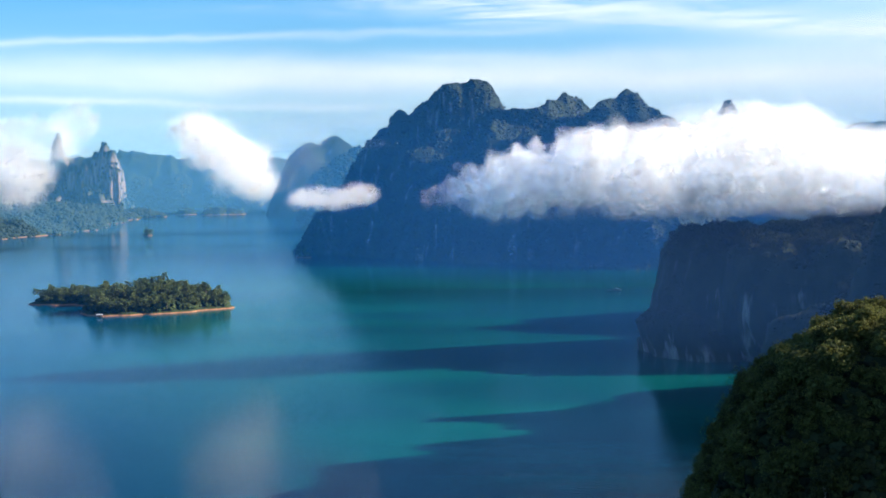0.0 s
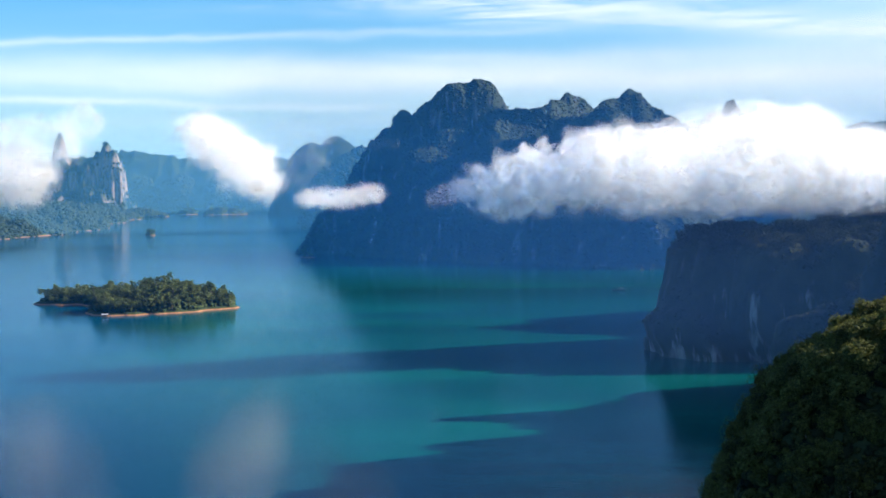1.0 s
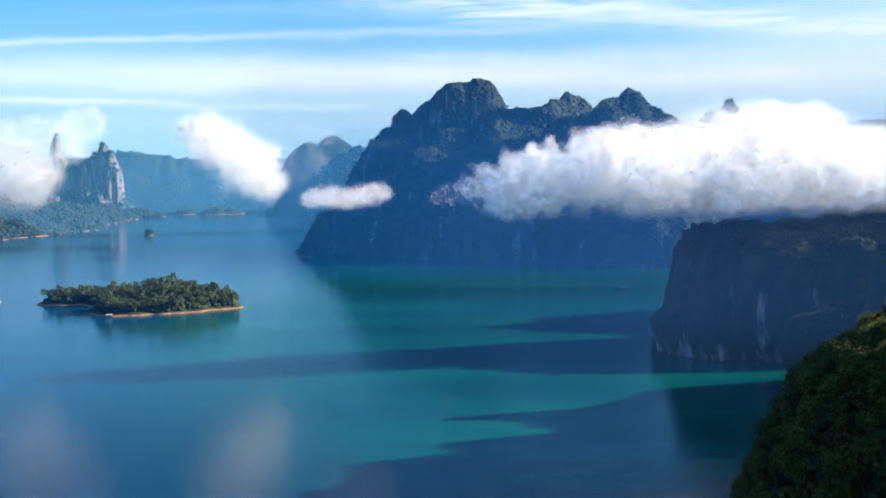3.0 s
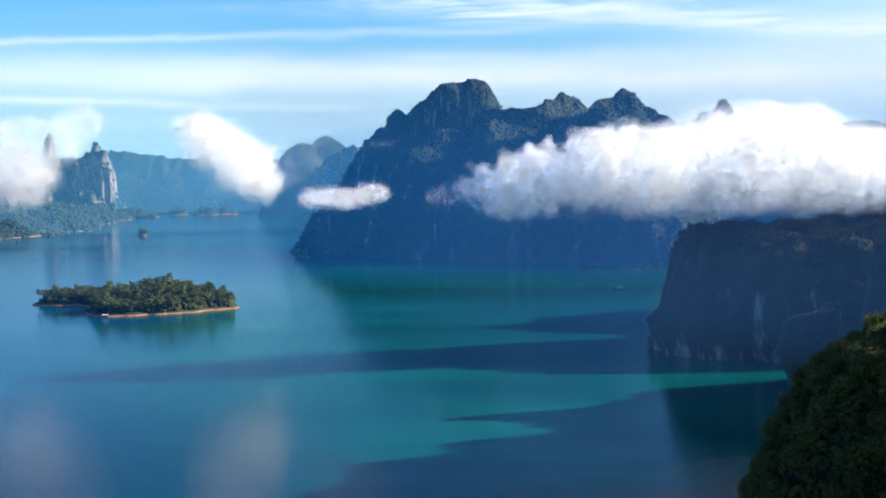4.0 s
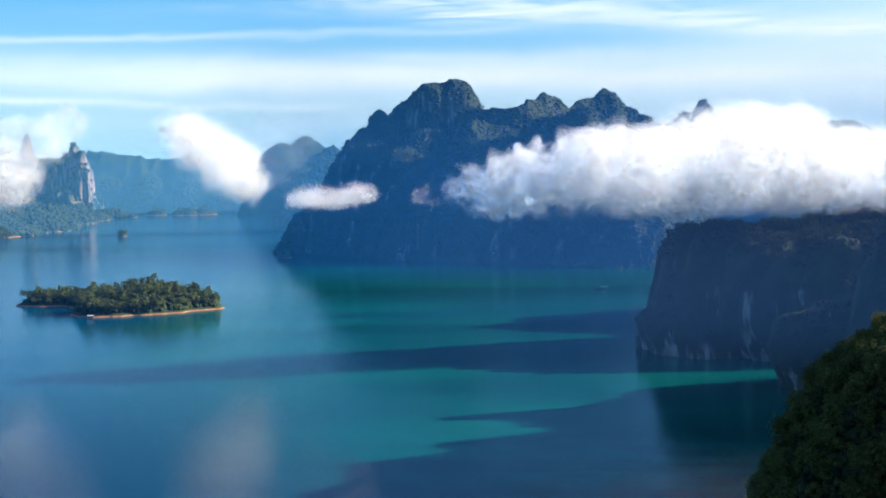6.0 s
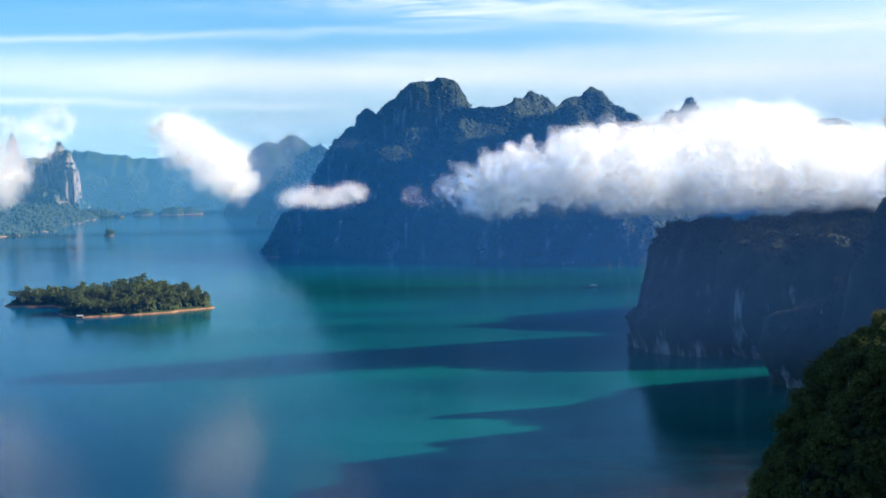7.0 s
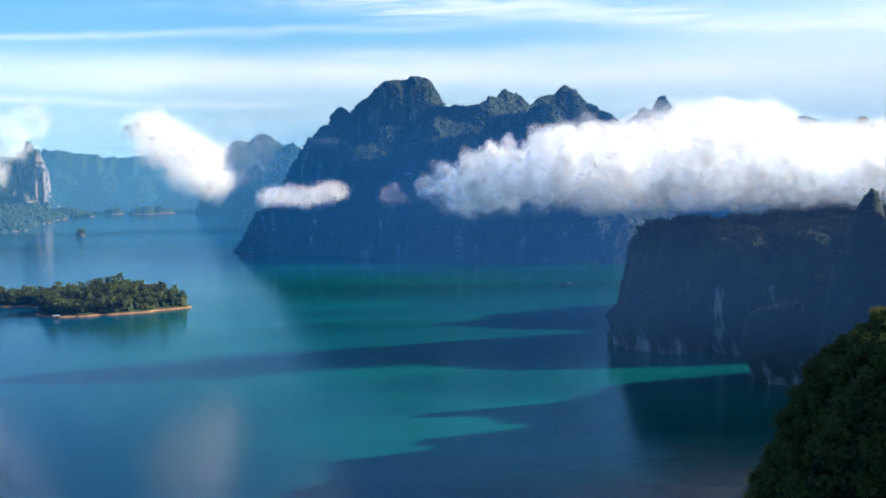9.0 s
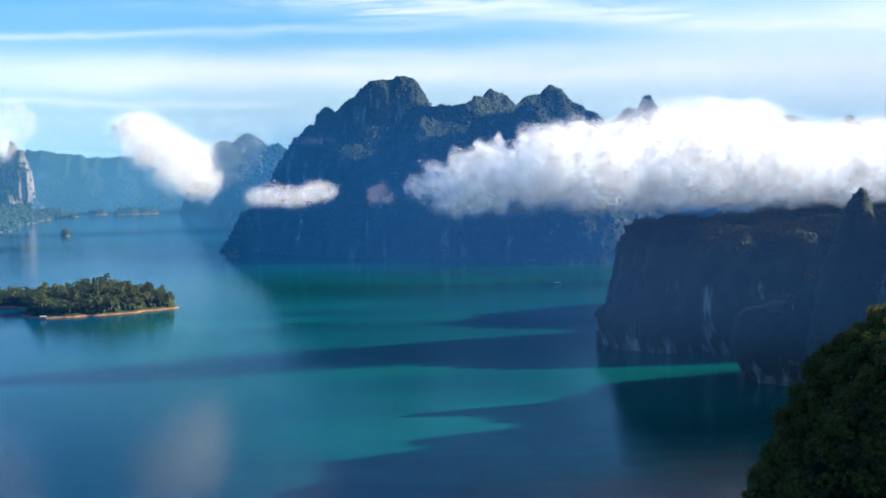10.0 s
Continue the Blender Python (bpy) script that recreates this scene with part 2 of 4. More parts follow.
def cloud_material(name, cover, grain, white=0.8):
    """One shell of cloud: light wanders far through it, and a nearly fixed shading normal lights all its sides about
    alike, so that its relief shows little.
    """
    m, nt, N, L, out = material(name)
    geo = N("ShaderNodeNewGeometry")
    n = noise_node(nt, grain, 4, 0.6, geo.outputs["Position"])
    a = ramp_node(nt, n.outputs["Fac"], [(0.33, cover * 0.38), (0.63, min(1.0, cover * 1.3))])
    # a constant vector outweighs the true normal and takes the shade off turned-away sides
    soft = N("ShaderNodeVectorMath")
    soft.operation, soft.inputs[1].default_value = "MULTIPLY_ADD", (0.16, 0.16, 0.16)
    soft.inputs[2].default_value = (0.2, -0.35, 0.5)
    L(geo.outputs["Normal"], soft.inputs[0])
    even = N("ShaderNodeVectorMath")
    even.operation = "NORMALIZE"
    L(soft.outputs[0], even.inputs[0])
    b, tr, mo = N("ShaderNodeBsdfPrincipled"), N("ShaderNodeBsdfTransparent"), N("ShaderNodeMixShader")
    b.inputs["Base Color"].default_value = (white, white * 0.985, white * 0.95, 1)
    b.inputs["Roughness"].default_value, b.inputs["Specular IOR Level"].default_value = 1.0, 0.0
    b.inputs["Subsurface Weight"].default_value, b.inputs["Subsurface Scale"].default_value = 1.0, 80.0
    b.inputs["Subsurface Radius"].default_value = (1, 1, 1)
    b.subsurface_method = "BURLEY"
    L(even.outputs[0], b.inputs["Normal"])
    L(a.outputs[0], mo.inputs[0]), L(tr.outputs[0], mo.inputs[1]), L(b.outputs[0], mo.inputs[2]), L(mo.outputs[0], out.inputs[0])
    return m


def haze_sheet_material(name, cover, top, color, foot, x0=-9000.0, fade=1.0, even=0.0):
    """Haze put into the colour of a flat sheet: thickest low over the water, gone above its top and right at the
    surface; even: above 0 it is lit through a normal fixed along the sun, at -1 only from the near side.
    """
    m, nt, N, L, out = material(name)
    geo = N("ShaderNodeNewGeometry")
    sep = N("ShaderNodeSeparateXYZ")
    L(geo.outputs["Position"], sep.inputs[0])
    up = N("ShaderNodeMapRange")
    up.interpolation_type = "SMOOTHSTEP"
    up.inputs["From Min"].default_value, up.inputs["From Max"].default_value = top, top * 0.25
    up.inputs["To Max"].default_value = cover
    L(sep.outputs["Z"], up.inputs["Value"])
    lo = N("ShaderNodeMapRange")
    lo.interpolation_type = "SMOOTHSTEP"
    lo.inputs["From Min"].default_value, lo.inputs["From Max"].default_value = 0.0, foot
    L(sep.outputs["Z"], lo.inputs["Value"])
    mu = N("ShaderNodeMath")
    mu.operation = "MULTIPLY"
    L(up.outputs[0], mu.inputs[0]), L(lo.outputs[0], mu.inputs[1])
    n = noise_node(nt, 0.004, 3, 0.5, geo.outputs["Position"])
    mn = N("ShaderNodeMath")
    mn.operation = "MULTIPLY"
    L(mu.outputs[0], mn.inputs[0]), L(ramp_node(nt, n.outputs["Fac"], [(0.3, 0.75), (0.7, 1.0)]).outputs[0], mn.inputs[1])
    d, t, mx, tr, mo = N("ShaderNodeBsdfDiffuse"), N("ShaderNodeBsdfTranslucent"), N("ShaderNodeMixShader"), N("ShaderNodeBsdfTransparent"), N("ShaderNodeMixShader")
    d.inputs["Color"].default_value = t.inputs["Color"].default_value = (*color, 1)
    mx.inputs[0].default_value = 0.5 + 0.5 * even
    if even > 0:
        # fixed normal, so the sheet takes full sun whichever way it faces
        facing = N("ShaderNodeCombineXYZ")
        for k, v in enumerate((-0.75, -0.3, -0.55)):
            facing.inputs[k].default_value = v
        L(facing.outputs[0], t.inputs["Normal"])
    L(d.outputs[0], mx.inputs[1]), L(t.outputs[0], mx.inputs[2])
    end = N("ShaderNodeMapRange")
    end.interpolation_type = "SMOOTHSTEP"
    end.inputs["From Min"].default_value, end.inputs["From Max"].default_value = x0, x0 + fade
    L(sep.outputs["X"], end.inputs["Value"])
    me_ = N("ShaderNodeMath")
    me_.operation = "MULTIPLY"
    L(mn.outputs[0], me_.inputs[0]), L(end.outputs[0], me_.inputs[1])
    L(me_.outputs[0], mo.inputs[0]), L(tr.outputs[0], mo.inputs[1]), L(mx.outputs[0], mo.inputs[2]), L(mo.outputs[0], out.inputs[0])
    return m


WATER_SKY_BLUE = (0.0001, 0.06, 0.124)
WATER_NEAR_LEFT = (0.0001, 0.024, 0.06)
WATER_A, WATER_B = (0.0001, 0.06, 0.064), (0.0001, 0.098, 0.084)
WATER = water_material()
FOREST_ROCK = karst_material("forested_limestone", (0.022, 0.038, 0.013), (0.045, 0.062, 0.02), 0.64)
CLIFF_ROCK = karst_material("cliff_limestone", (0.02, 0.032, 0.014), (0.04, 0.055, 0.022), 0.69, bleach=24)
PINK_ROCK = karst_material("weathered_pink_limestone", (0.04, 0.06, 0.03), (0.09, 0.1, 0.05), 0.42, rock_colors=((0.17, 0.12, 0.1), (0.42, 0.28, 0.22)))
SHORE_EARTH = karst_material("forest_floor_and_red_earth", (0.03, 0.05, 0.018), (0.06, 0.085, 0.03), 0.8, shore=1.3)
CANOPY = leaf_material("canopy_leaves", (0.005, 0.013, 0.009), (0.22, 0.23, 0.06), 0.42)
ISLAND_LEAVES = leaf_material("island_leaves", (0.06, 0.115, 0.045), (0.25, 0.29, 0.095), 0.5)
FAR_FOREST = karst_material("distant_forest", (0.03, 0.05, 0.02), (0.06, 0.085, 0.03), 0.95)
SHORE_FOREST = leaf_material("shore_forest_leaves", (0.02, 0.038, 0.014), (0.055, 0.075, 0.026))
MOUNTAIN_SCRUB = leaf_material("mountain_scrub", (0.024, 0.04, 0.014), (0.045, 0.06, 0.02))
CLIFF_LEAVES = leaf_material("cliff_top_leaves", (0.018, 0.035, 0.016), (0.1, 0.125, 0.045), 0.35)
CANOPY_DARK = leaf_material("scrub_leaves", (0.016, 0.03, 0.01), (0.055, 0.072, 0.024))


# ---- meshes ----
def mesh_object(name, verts, faces, mat, parent=None, label="", smooth=False):
    me = bpy.data.meshes.new(name)
    v = np.asarray(verts, np.float32)
    f = np.asarray(faces, np.int32)
    k = f.shape[1]
    me.vertices.add(len(v)), me.loops.add(f.size), me.polygons.add(len(f))
    me.vertices.foreach_set("co", v.ravel())
    me.loops.foreach_set("vertex_index", f.ravel())
    me.polygons.foreach_set("loop_start", np.arange(0, f.size, k, dtype=np.int32))
    if smooth:
        me.polygons.foreach_set("use_smooth", np.ones(len(f), bool))
    me.update(calc_edges=True)
    me.validate()
    me.materials.append(mat)
    ob = new(name, me)
    if parent is not None:
        ob.parent = parent
    if label:
        tagged(ob, label)
    return ob


def heights(x, y, lobes, rough, seed, blend=10.0, warp=0.22, warp_size=60.0, gully=0.0, ridges=()):
    """Height of a karst massif: domes and towers melted into each other, cut by gullies."""
    p = np.stack([x, y, np.zeros_like(x)], 1)
    w1 = fbm(p, warp_size, 4, seed)
    w2 = fbm(p, warp_size * 0.3, 3, seed + 5)
    h = np.full(len(x), -40.0)
    for cx, cy, top, r, power in lobes:
        s = np.hypot(x - cx, y - cy) / r * (1 + warp * w1 + 0.4 * warp * w2)
        g = top - (top + 14) * np.clip(s, 0, 1.6) ** power
        m = np.clip(0.5 + 0.5 * (g - h) / blend, 0, 1)          # smooth maximum
        h = h * (1 - m) + g * m + blend * m * (1 - m) * 0.5
    for path, r, power in ridges:                 # long crests
        g = np.full(len(x), -40.0)
        pts = np.array(path, float)
        at = np.linspace(0, len(pts) - 1, 8 * len(pts))
        for cx, cy, top in zip(*(np.interp(at, np.arange(len(pts)), pts[:, k]) for k in range(3))):
            s = np.hypot(x - cx, y - cy) / r * (1 + warp * w1 + 0.4 * warp * w2)
            g = np.maximum(g, top - (top + 14) * np.clip(s, 0, 1.6) ** power)
        m = np.clip(0.5 + 0.5 * (g - h) / blend, 0, 1)
        h = h * (1 - m) + g * m + blend * m * (1 - m) * 0.5
    crag = fbm(p, 45.0, 5, seed + 9, 0.55, True) + gully * (fbm(p, 110.0, 2, seed + 77, 0.5, True) - 0.3)
    return h + rough * (crag - 0.25) * np.clip(h / 30, 0, 1)


def massif(name, bounds, step, lobes, rough, seed, mat, parent=None, jag=0.35, shape=None, notch=0.0, crowns=0.0, **kw):
    """A terrain mesh over bounds, cut off under the water; returns object and arrays for planting."""
    x0, x1, y0, y1 = bounds
    nx, ny = int((x1 - x0) / step) + 1, int((y1 - y0) / step) + 1
    gx, gy = np.meshgrid(np.linspace(x0, x1, nx), np.linspace(y0, y1, ny))
    x, y = gx.ravel(), gy.ravel()
    z = np.maximum(shape(x, y) if shape else heights(x, y, lobes, rough, seed, **kw), -12.0)
    p = np.stack([x, y, z], 1)
    p[:, 0] += notch * np.clip((24 - z) / 24, 0, 1)          # undercut by the water
    p[:, 1] += 0.6 * notch * np.clip((24 - z) / 24, 0, 1)
    p[:, 0] += fbm(p, step * 5, 3, seed + 31) * step * jag * 4
    p[:, 1] += fbm(p, step * 5, 3, seed + 37) * step * jag * 4
    p[:, 2] += fbm(p, step * 4, 2, seed + 41) * step * jag * np.clip(z / 10, 0, 1)
    if crowns:                                    # rounded tree crowns all over the slope
        p[:, 2] += crowns * (0.6 - np.abs(fbm(p, step * 3.4, 2, seed + 43)) * 2.2) * np.clip(z / 10, 0, 1)
    idx = np.arange(nx * ny).reshape(ny, nx)
    q = np.stack([idx[:-1, :-1], idx[:-1, 1:], idx[1:, 1:], idx[1:, :-1]], -1).reshape(-1, 4)
    q = q[(z[q] > -10).any(1)]
    used = np.zeros(len(p), bool)
    used[q] = True
    remap = np.cumsum(used) - 1
    p, q = p[used], remap[q]
    return mesh_object(name, p, q, mat, parent), p, q


def ico(sub):
    bm = bmesh.new()
    bmesh.ops.create_icosphere(bm, subdivisions=sub, radius=1.0)
    v = np.array([w.co[:] for w in bm.verts])
    f = np.array([[w.index for w in g.verts] for g in bm.faces])
    bm.free()
    return v, f


def scatter(p, q, count, rng, keep=None):
    """Random points on a quad mesh by area, with normals."""
    a, b, c, d = (p[q[:, k]] for k in range(4))
    n = np.cross(c - a, d - b)
    area = np.linalg.norm(n, axis=1) / 2
    mid = (a + b + c + d) / 4
    n /= np.maximum(np.linalg.norm(n, axis=1, keepdims=True), 1e-9)
    wgt = area * (mid[:, 2] > 1.0)
    if keep is not None:
        wgt = wgt * keep(mid, n)
    pick = rng.choice(len(q), count, p=wgt / wgt.sum())
    u, v = rng.random((2, count, 1))
    pts = (a[pick] * (1 - u) + b[pick] * u) * (1 - v) + (d[pick] * (1 - u) + c[pick] * u) * v
    return pts, n[pick]


def clumps(name, pts, sizes, mat, rng, parent=None, sub=1, flat=0.8, label="", lumpy=0.3):
    """Many uneven leafy clumps in one mesh."""
    v, f = ico(sub)
    n = len(pts)
    sc = sizes[:, None, None] * (1 + lumpy * rng.standard_normal((n, len(v), 1)).clip(-1.5, 1.5))
    s3 = 1 + 0.25 * rng.standard_normal((n, 1, 3)).clip(-1.5, 1.5)
    ang = rng.random(n) * 6.283
    cs, sn = np.cos(ang)[:, None], np.sin(ang)[:, None]
    base = np.stack([v[None, :, 0] * cs - v[None, :, 1] * sn, v[None, :, 0] * sn + v[None, :, 1] * cs, np.repeat(v[None, :, 2] * flat, n, 0)], -1)
    allv = (base * sc * s3 + pts[:, None, :]).reshape(-1, 3)
    allf = (f[None] + (np.arange(n) * len(v))[:, None, None]).reshape(-1, 3)
    ob = mesh_object(name, allv, allf, mat, parent, label)
    ob["kind"] = "stuff"
    return ob


def surface_net(field, level, origin, step):
    """Surface of a density grid at a level, as quads."""
    inside = field > level
    nx, ny, nz = field.shape
    cnt = np.zeros((nx - 1, ny - 1, nz - 1))
    acc = np.zeros((nx - 1, ny - 1, nz - 1, 3))
    corner = [(i, j, k) for i in (0, 1) for j in (0, 1) for k in (0, 1)]

    def at(a, c):
        return a[c[0]:nx - 1 + c[0], c[1]:ny - 1 + c[1], c[2]:nz - 1 + c[2]]

    for a in corner:
        for ax in range(3):
            if a[ax]:
                continue
            b = list(a)
            b[ax] = 1
            fa, fb = at(field, a), at(field, b)
            cross = at(inside, a) != at(inside, b)
            t = np.where(cross, (level - fa) / np.where(cross, fb - fa, 1), 0)
            cnt += cross
            for k in range(3):
                acc[..., k] += cross * (a[k] + (t if k == ax else 0))
    cell = cnt > 0
    ids = np.full(cell.shape, -1)
    ids[cell] = np.arange(cell.sum())
    where = np.argwhere(cell)
    verts = (where + acc[cell] / cnt[cell][:, None]) * step + origin
    quads = []
    for ax in range(3):
        b, c = (ax + 1) % 3, (ax + 2) % 3
        lo = [slice(1, -1)] * 3
        lo[ax] = slice(0, -1)
        hi = [slice(1, -1)] * 3
        hi[ax] = slice(1, None)
        i0, i1 = inside[tuple(lo)], inside[tuple(hi)]
        for flip, mask in ((False, i0 & ~i1), (True, ~i0 & i1)):
            w = np.argwhere(mask)
            off = np.ones(3, int)
            off[ax] = 0
            w = w + off
            eb, ec = np.eye(3, dtype=int)[b], np.eye(3, dtype=int)[c]
            quad = np.stack([ids[tuple((w - eb * i - ec * j).T)] for i, j in ((1, 1), (0, 1), (0, 0), (1, 0))], 1)
            quads.append(quad[:, ::-1] if flip else quad)
    return verts, np.concatenate(quads)


def cloud(label, puffs, step, seed, levels=((0.03, 0.04), (0.055, 0.06), (0.09, 0.08), (0.13, 0.11), (0.18, 0.14), (0.24, 0.17), (0.31, 0.2), (0.39, 0.25), (0.48, 0.3), (0.58, 0.35)), grain=0.06, billow=0.3, base=0.0, thin=1.0, crumbs=14, white=0.66, ragged=None):
    """A cumulus bank: a density of melted puffs with smaller puffs budding from them, eaten by noise, drawn as nested thin shells."""
    rng = np.random.default_rng(seed)
    buds = [tuple(c) for c in puffs]
    for c in puffs:
        for _ in range(crumbs):
            u = rng.standard_normal(3)
            u /= np.linalg.norm(u)
            u[2] = abs(u[2]) if rng.random() < 0.55 else u[2] * 0.7
            r = c[5] * rng.uniform(0.22, 0.48)
            buds.append((c[0] + u[0] * c[3] * 0.95, c[1] + u[1] * c[4] * 0.95, c[2] + u[2] * c[5] * 0.9, r * 1.25, r * 1.1, r))
    puffs = np.array(puffs, float)
    lo = (puffs[:, :3] - puffs[:, 3:] * 1.9).min(0)
    hi = (puffs[:, :3] + puffs[:, 3:] * 1.9).max(0)
    n = np.ceil((hi - lo) / step).astype(int) + 2
    axes = [np.arange(k) * step + l for k, l in zip(n, lo)]
    g = np.stack(np.meshgrid(*axes, indexing="ij"), -1).reshape(-1, 3)
    size = puffs[:, 5].mean()
    q = g + 0.3 * size * np.stack([fbm(g, size * 0.8, 2, seed + k) for k in (51, 52, 53)], 1)
    d = np.zeros(n)
    q3 = q.reshape(*n, 3)
    for c in np.array(buds, float):
        sl = tuple(slice(max(0, int((c[k] - 1.9 * c[3 + k] - size * 0.3 - lo[k]) / step)), int((c[k] + 1.9 * c[3 + k] + size * 0.3 - lo[k]) / step) + 2) for k in range(3))
        s = (((q3[sl] - c[:3]) / c[3:]) ** 2).sum(-1)
        d[sl] = np.maximum(d[sl], 1.1 * np.exp(-1.3 * s)) + 0.04 * np.exp(-1.3 * s)
    if ragged:
        billow = billow * (1 + 1.1 * np.clip((ragged[1] - g[:, 0]) / (ragged[1] - ragged[0]), 0, 1))
    d = d + (billow * (-fbm(q, size * 0.7, 5, seed, 0.6, True) - 0.1) * np.clip(d.ravel() * 2.5, 0, 1)).reshape(n)
    d = d * (0.6 + 0.58 * (fbm(g, size * 0.4, 4, seed + 90) + 0.5 * fbm(g, size * 1.5, 2, seed + 95) + 0.7).reshape(n).clip(0, 2))
    d = d * np.clip((axes[2] - base + 8) / 16, 0, 1)[None, None, :]      # flat, thinning underside
    d[0], d[-1], d[:, 0], d[:, -1], d[:, :, 0], d[:, :, -1] = (0,) * 6
    thing = new("cloud", None)
    thing.location = puffs[:, :3].mean(0)
    tagged(thing, label, "cloud")
    for k, (level, cover) in enumerate(levels):
        cover = cover * thin
        v, f = surface_net(d, level, lo - np.array(thing.location), step)
        if len(f):
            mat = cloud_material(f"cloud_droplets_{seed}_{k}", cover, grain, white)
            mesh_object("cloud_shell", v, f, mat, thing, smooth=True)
    return thing


# ---- water ----
bm = bmesh.new()
bmesh.ops.create_grid(bm, x_segments=8, y_segments=8, size=9000)
me = bpy.data.meshes.new("water")
bm.to_mesh(me)
bm.free()
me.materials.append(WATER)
tagged(new("water", me), "calm turquoise reservoir water reflecting the sky", "water", kind="structure")

# ---- mountains ----
RNG = np.random.default_rng(7)


def mountain(label, bounds, step, lobes, rough, seed, mat, count=0, size=4.0, keep=None, leaf=None, name="mountain", sink=-0.08, **kw):
    thing = new(name, None)
    thing.location = (lobes[0][0], lobes[0][1], 0)
    tagged(thing, label, "mountain")
    ob, p, q = massif("rock", bounds, step, lobes, rough, seed, mat, None, **kw)
    ob.parent, ob.location = thing, (-lobes[0][0], -lobes[0][1], 0)
    if count:
        pts, n = scatter(p, q, count, RNG, keep)
        sizes = size * (0.6 + 0.8 * RNG.random(count))
        c = clumps("canopy", pts - n * sizes[:, None] * sink, sizes, leaf or CANOPY_DARK, RNG, thing, 1)
        c.location = ob.location
    return thing, p, q


MAIN = [
    (-191, 2480, 273, 80, 3), (-234, 2480, 269, 80, 3.4), (-262, 2475, 258, 62, 3.2), (-283, 2470, 247, 60, 3), (-314, 2455, 238, 52, 3.2), (-340, 2440, 213, 50, 3), (-362, 2440, 190, 50, 2.6),
    (-156, 2440, 226, 100, 2.2), (-248, 2420, 191, 175, 2), (-131, 2330, 196, 185, 2), (-25, 2280, 183, 215, 1.8), (60, 2250, 174, 235, 1.8),
    (-368, 2460, 120, 105, 2), (85, 2060, 66, 90, 2.5), (270, 2240, 92, 200, 2),
]
CRESTS = [
    ([(27, 2060, 64), (38, 2030, 42), (48, 2000, 21), (57, 1975, 0)], 26, 1.4),
    ([(78, 2080, 73), (89, 2050, 56), (95, 2020, 30)], 40, 1.6),
    ([(-166, 2450, 235), (-131, 2420, 226), (-94, 2410, 222), (-58, 2440, 234), (-42, 2470, 240), (-24, 2490, 248), (-3, 2520, 238), (16, 2550, 237), (41, 2570, 244), (62, 2580, 257), (78, 2580, 270), (91, 2580, 255), (113, 2580, 241), (132, 2570, 231), (150, 2560, 206), (173, 2540, 176)], 125, 1.2),
    ([(-55, 2280, 204), (-11, 2260, 213), (18, 2230, 208), (28, 2220, 192)], 80, 2.0),
    ([(-475, 2450, 17), (-450, 2450, 55), (-415, 2440, 102), (-381, 2440, 165), (-358, 2430, 186)], 42, 2.0),
]
mountain("huge forested limestone mountain rising steeply from the lake", (-680, 460, 1880, 2800), 3.2, MAIN, 8, 3, FOREST_ROCK, 30000, 2.6, leaf=FOREST_ROCK, sink=0.15, crowns=2.6, warp=0.12, blend=22, jag=0.18, gully=3.6, ridges=CRESTS)
mountain("distant pointed limestone horn behind the mountain", (60, 520, 2720, 3120), 7, [(260, 2900, 256, 48, 2.5), (226, 2900, 235, 60, 2), (198, 2900, 208, 80, 2), (303, 2950, 206, 120, 2)], 5, 11, FOREST_ROCK, 3000, 3)
mountain("far pale blue ridge beyond the clouds", (300, 1500, 4000, 4700), 16, [(772, 4300, 236, 250, 2), (674, 4300, 220, 200, 2), (982, 4300, 212, 250, 2), (885, 4300, 195, 300, 2), (808, 4350, 238, 250, 2)], 12, 13, FOREST_ROCK)
mountain("far hazy karst peaks beyond the narrows of the lake", (-1250, -300, 4000, 4700), 10, [(-836, 4300, 211, 120, 2), (-769, 4350, 226, 130, 2), (-803, 4250, 156, 140, 2), (-677, 4300, 153, 200, 2)], 14, 17, FOREST_ROCK)
mountain("hazy forested karst hills at the narrows of the lake", (-760, -150, 3150, 3700), 7, [(-545, 3400, 186, 60, 2.2), (-574, 3380, 170, 90, 2), (-613, 3350, 135, 70, 2), (-482, 3400, 145, 150, 2)], 12, 18, FOREST_ROCK, 4000, 5)
mountain("far bare pink limestone towers above the forest", (-2050, -1400, 4380, 4800), 4, [(-1542, 4550, 225, 42, 2.6), (-1516, 4545, 199, 36, 3), (-1571, 4550, 204, 40, 2.6), (-1602, 4540, 172, 46, 2.6), (-1645, 4545, 159, 50, 2.6), (-1696, 4570, 169, 55, 2.6), (-1725, 4640, 259, 44, 2), (-1764, 4600, 157, 80, 2.5), (-1870, 4650, 140, 120, 2.5), (-1600, 4560, 96, 150, 2), (-1750, 4580, 104, 180, 2)], 22, 19, PINK_ROCK, 3500, 4, warp=0.45, warp_size=26, blend=6, leaf=MOUNTAIN_SCRUB, keep=lambda c, n: np.where(n[:, 2] > 0.5, 1.0, 0.08))
mountain("far hazy mountain range on the horizon", (-2600, -300, 4560, 4830), 9, [(-1500, 4760, 60, 200, 2)], 16, 23, FAR_FOREST, ridges=[([(-2256, 4740, 209), (-1963, 4740, 188), (-1788, 4740, 177), (-1614, 4740, 196), (-1508, 4740, 204), (-1404, 4740, 185), (-1290, 4740, 175), (-1157, 4740, 187), (-1045, 4740, 172), (-896, 4740, 157), (-636, 4740, 146)], 160, 1.2)])
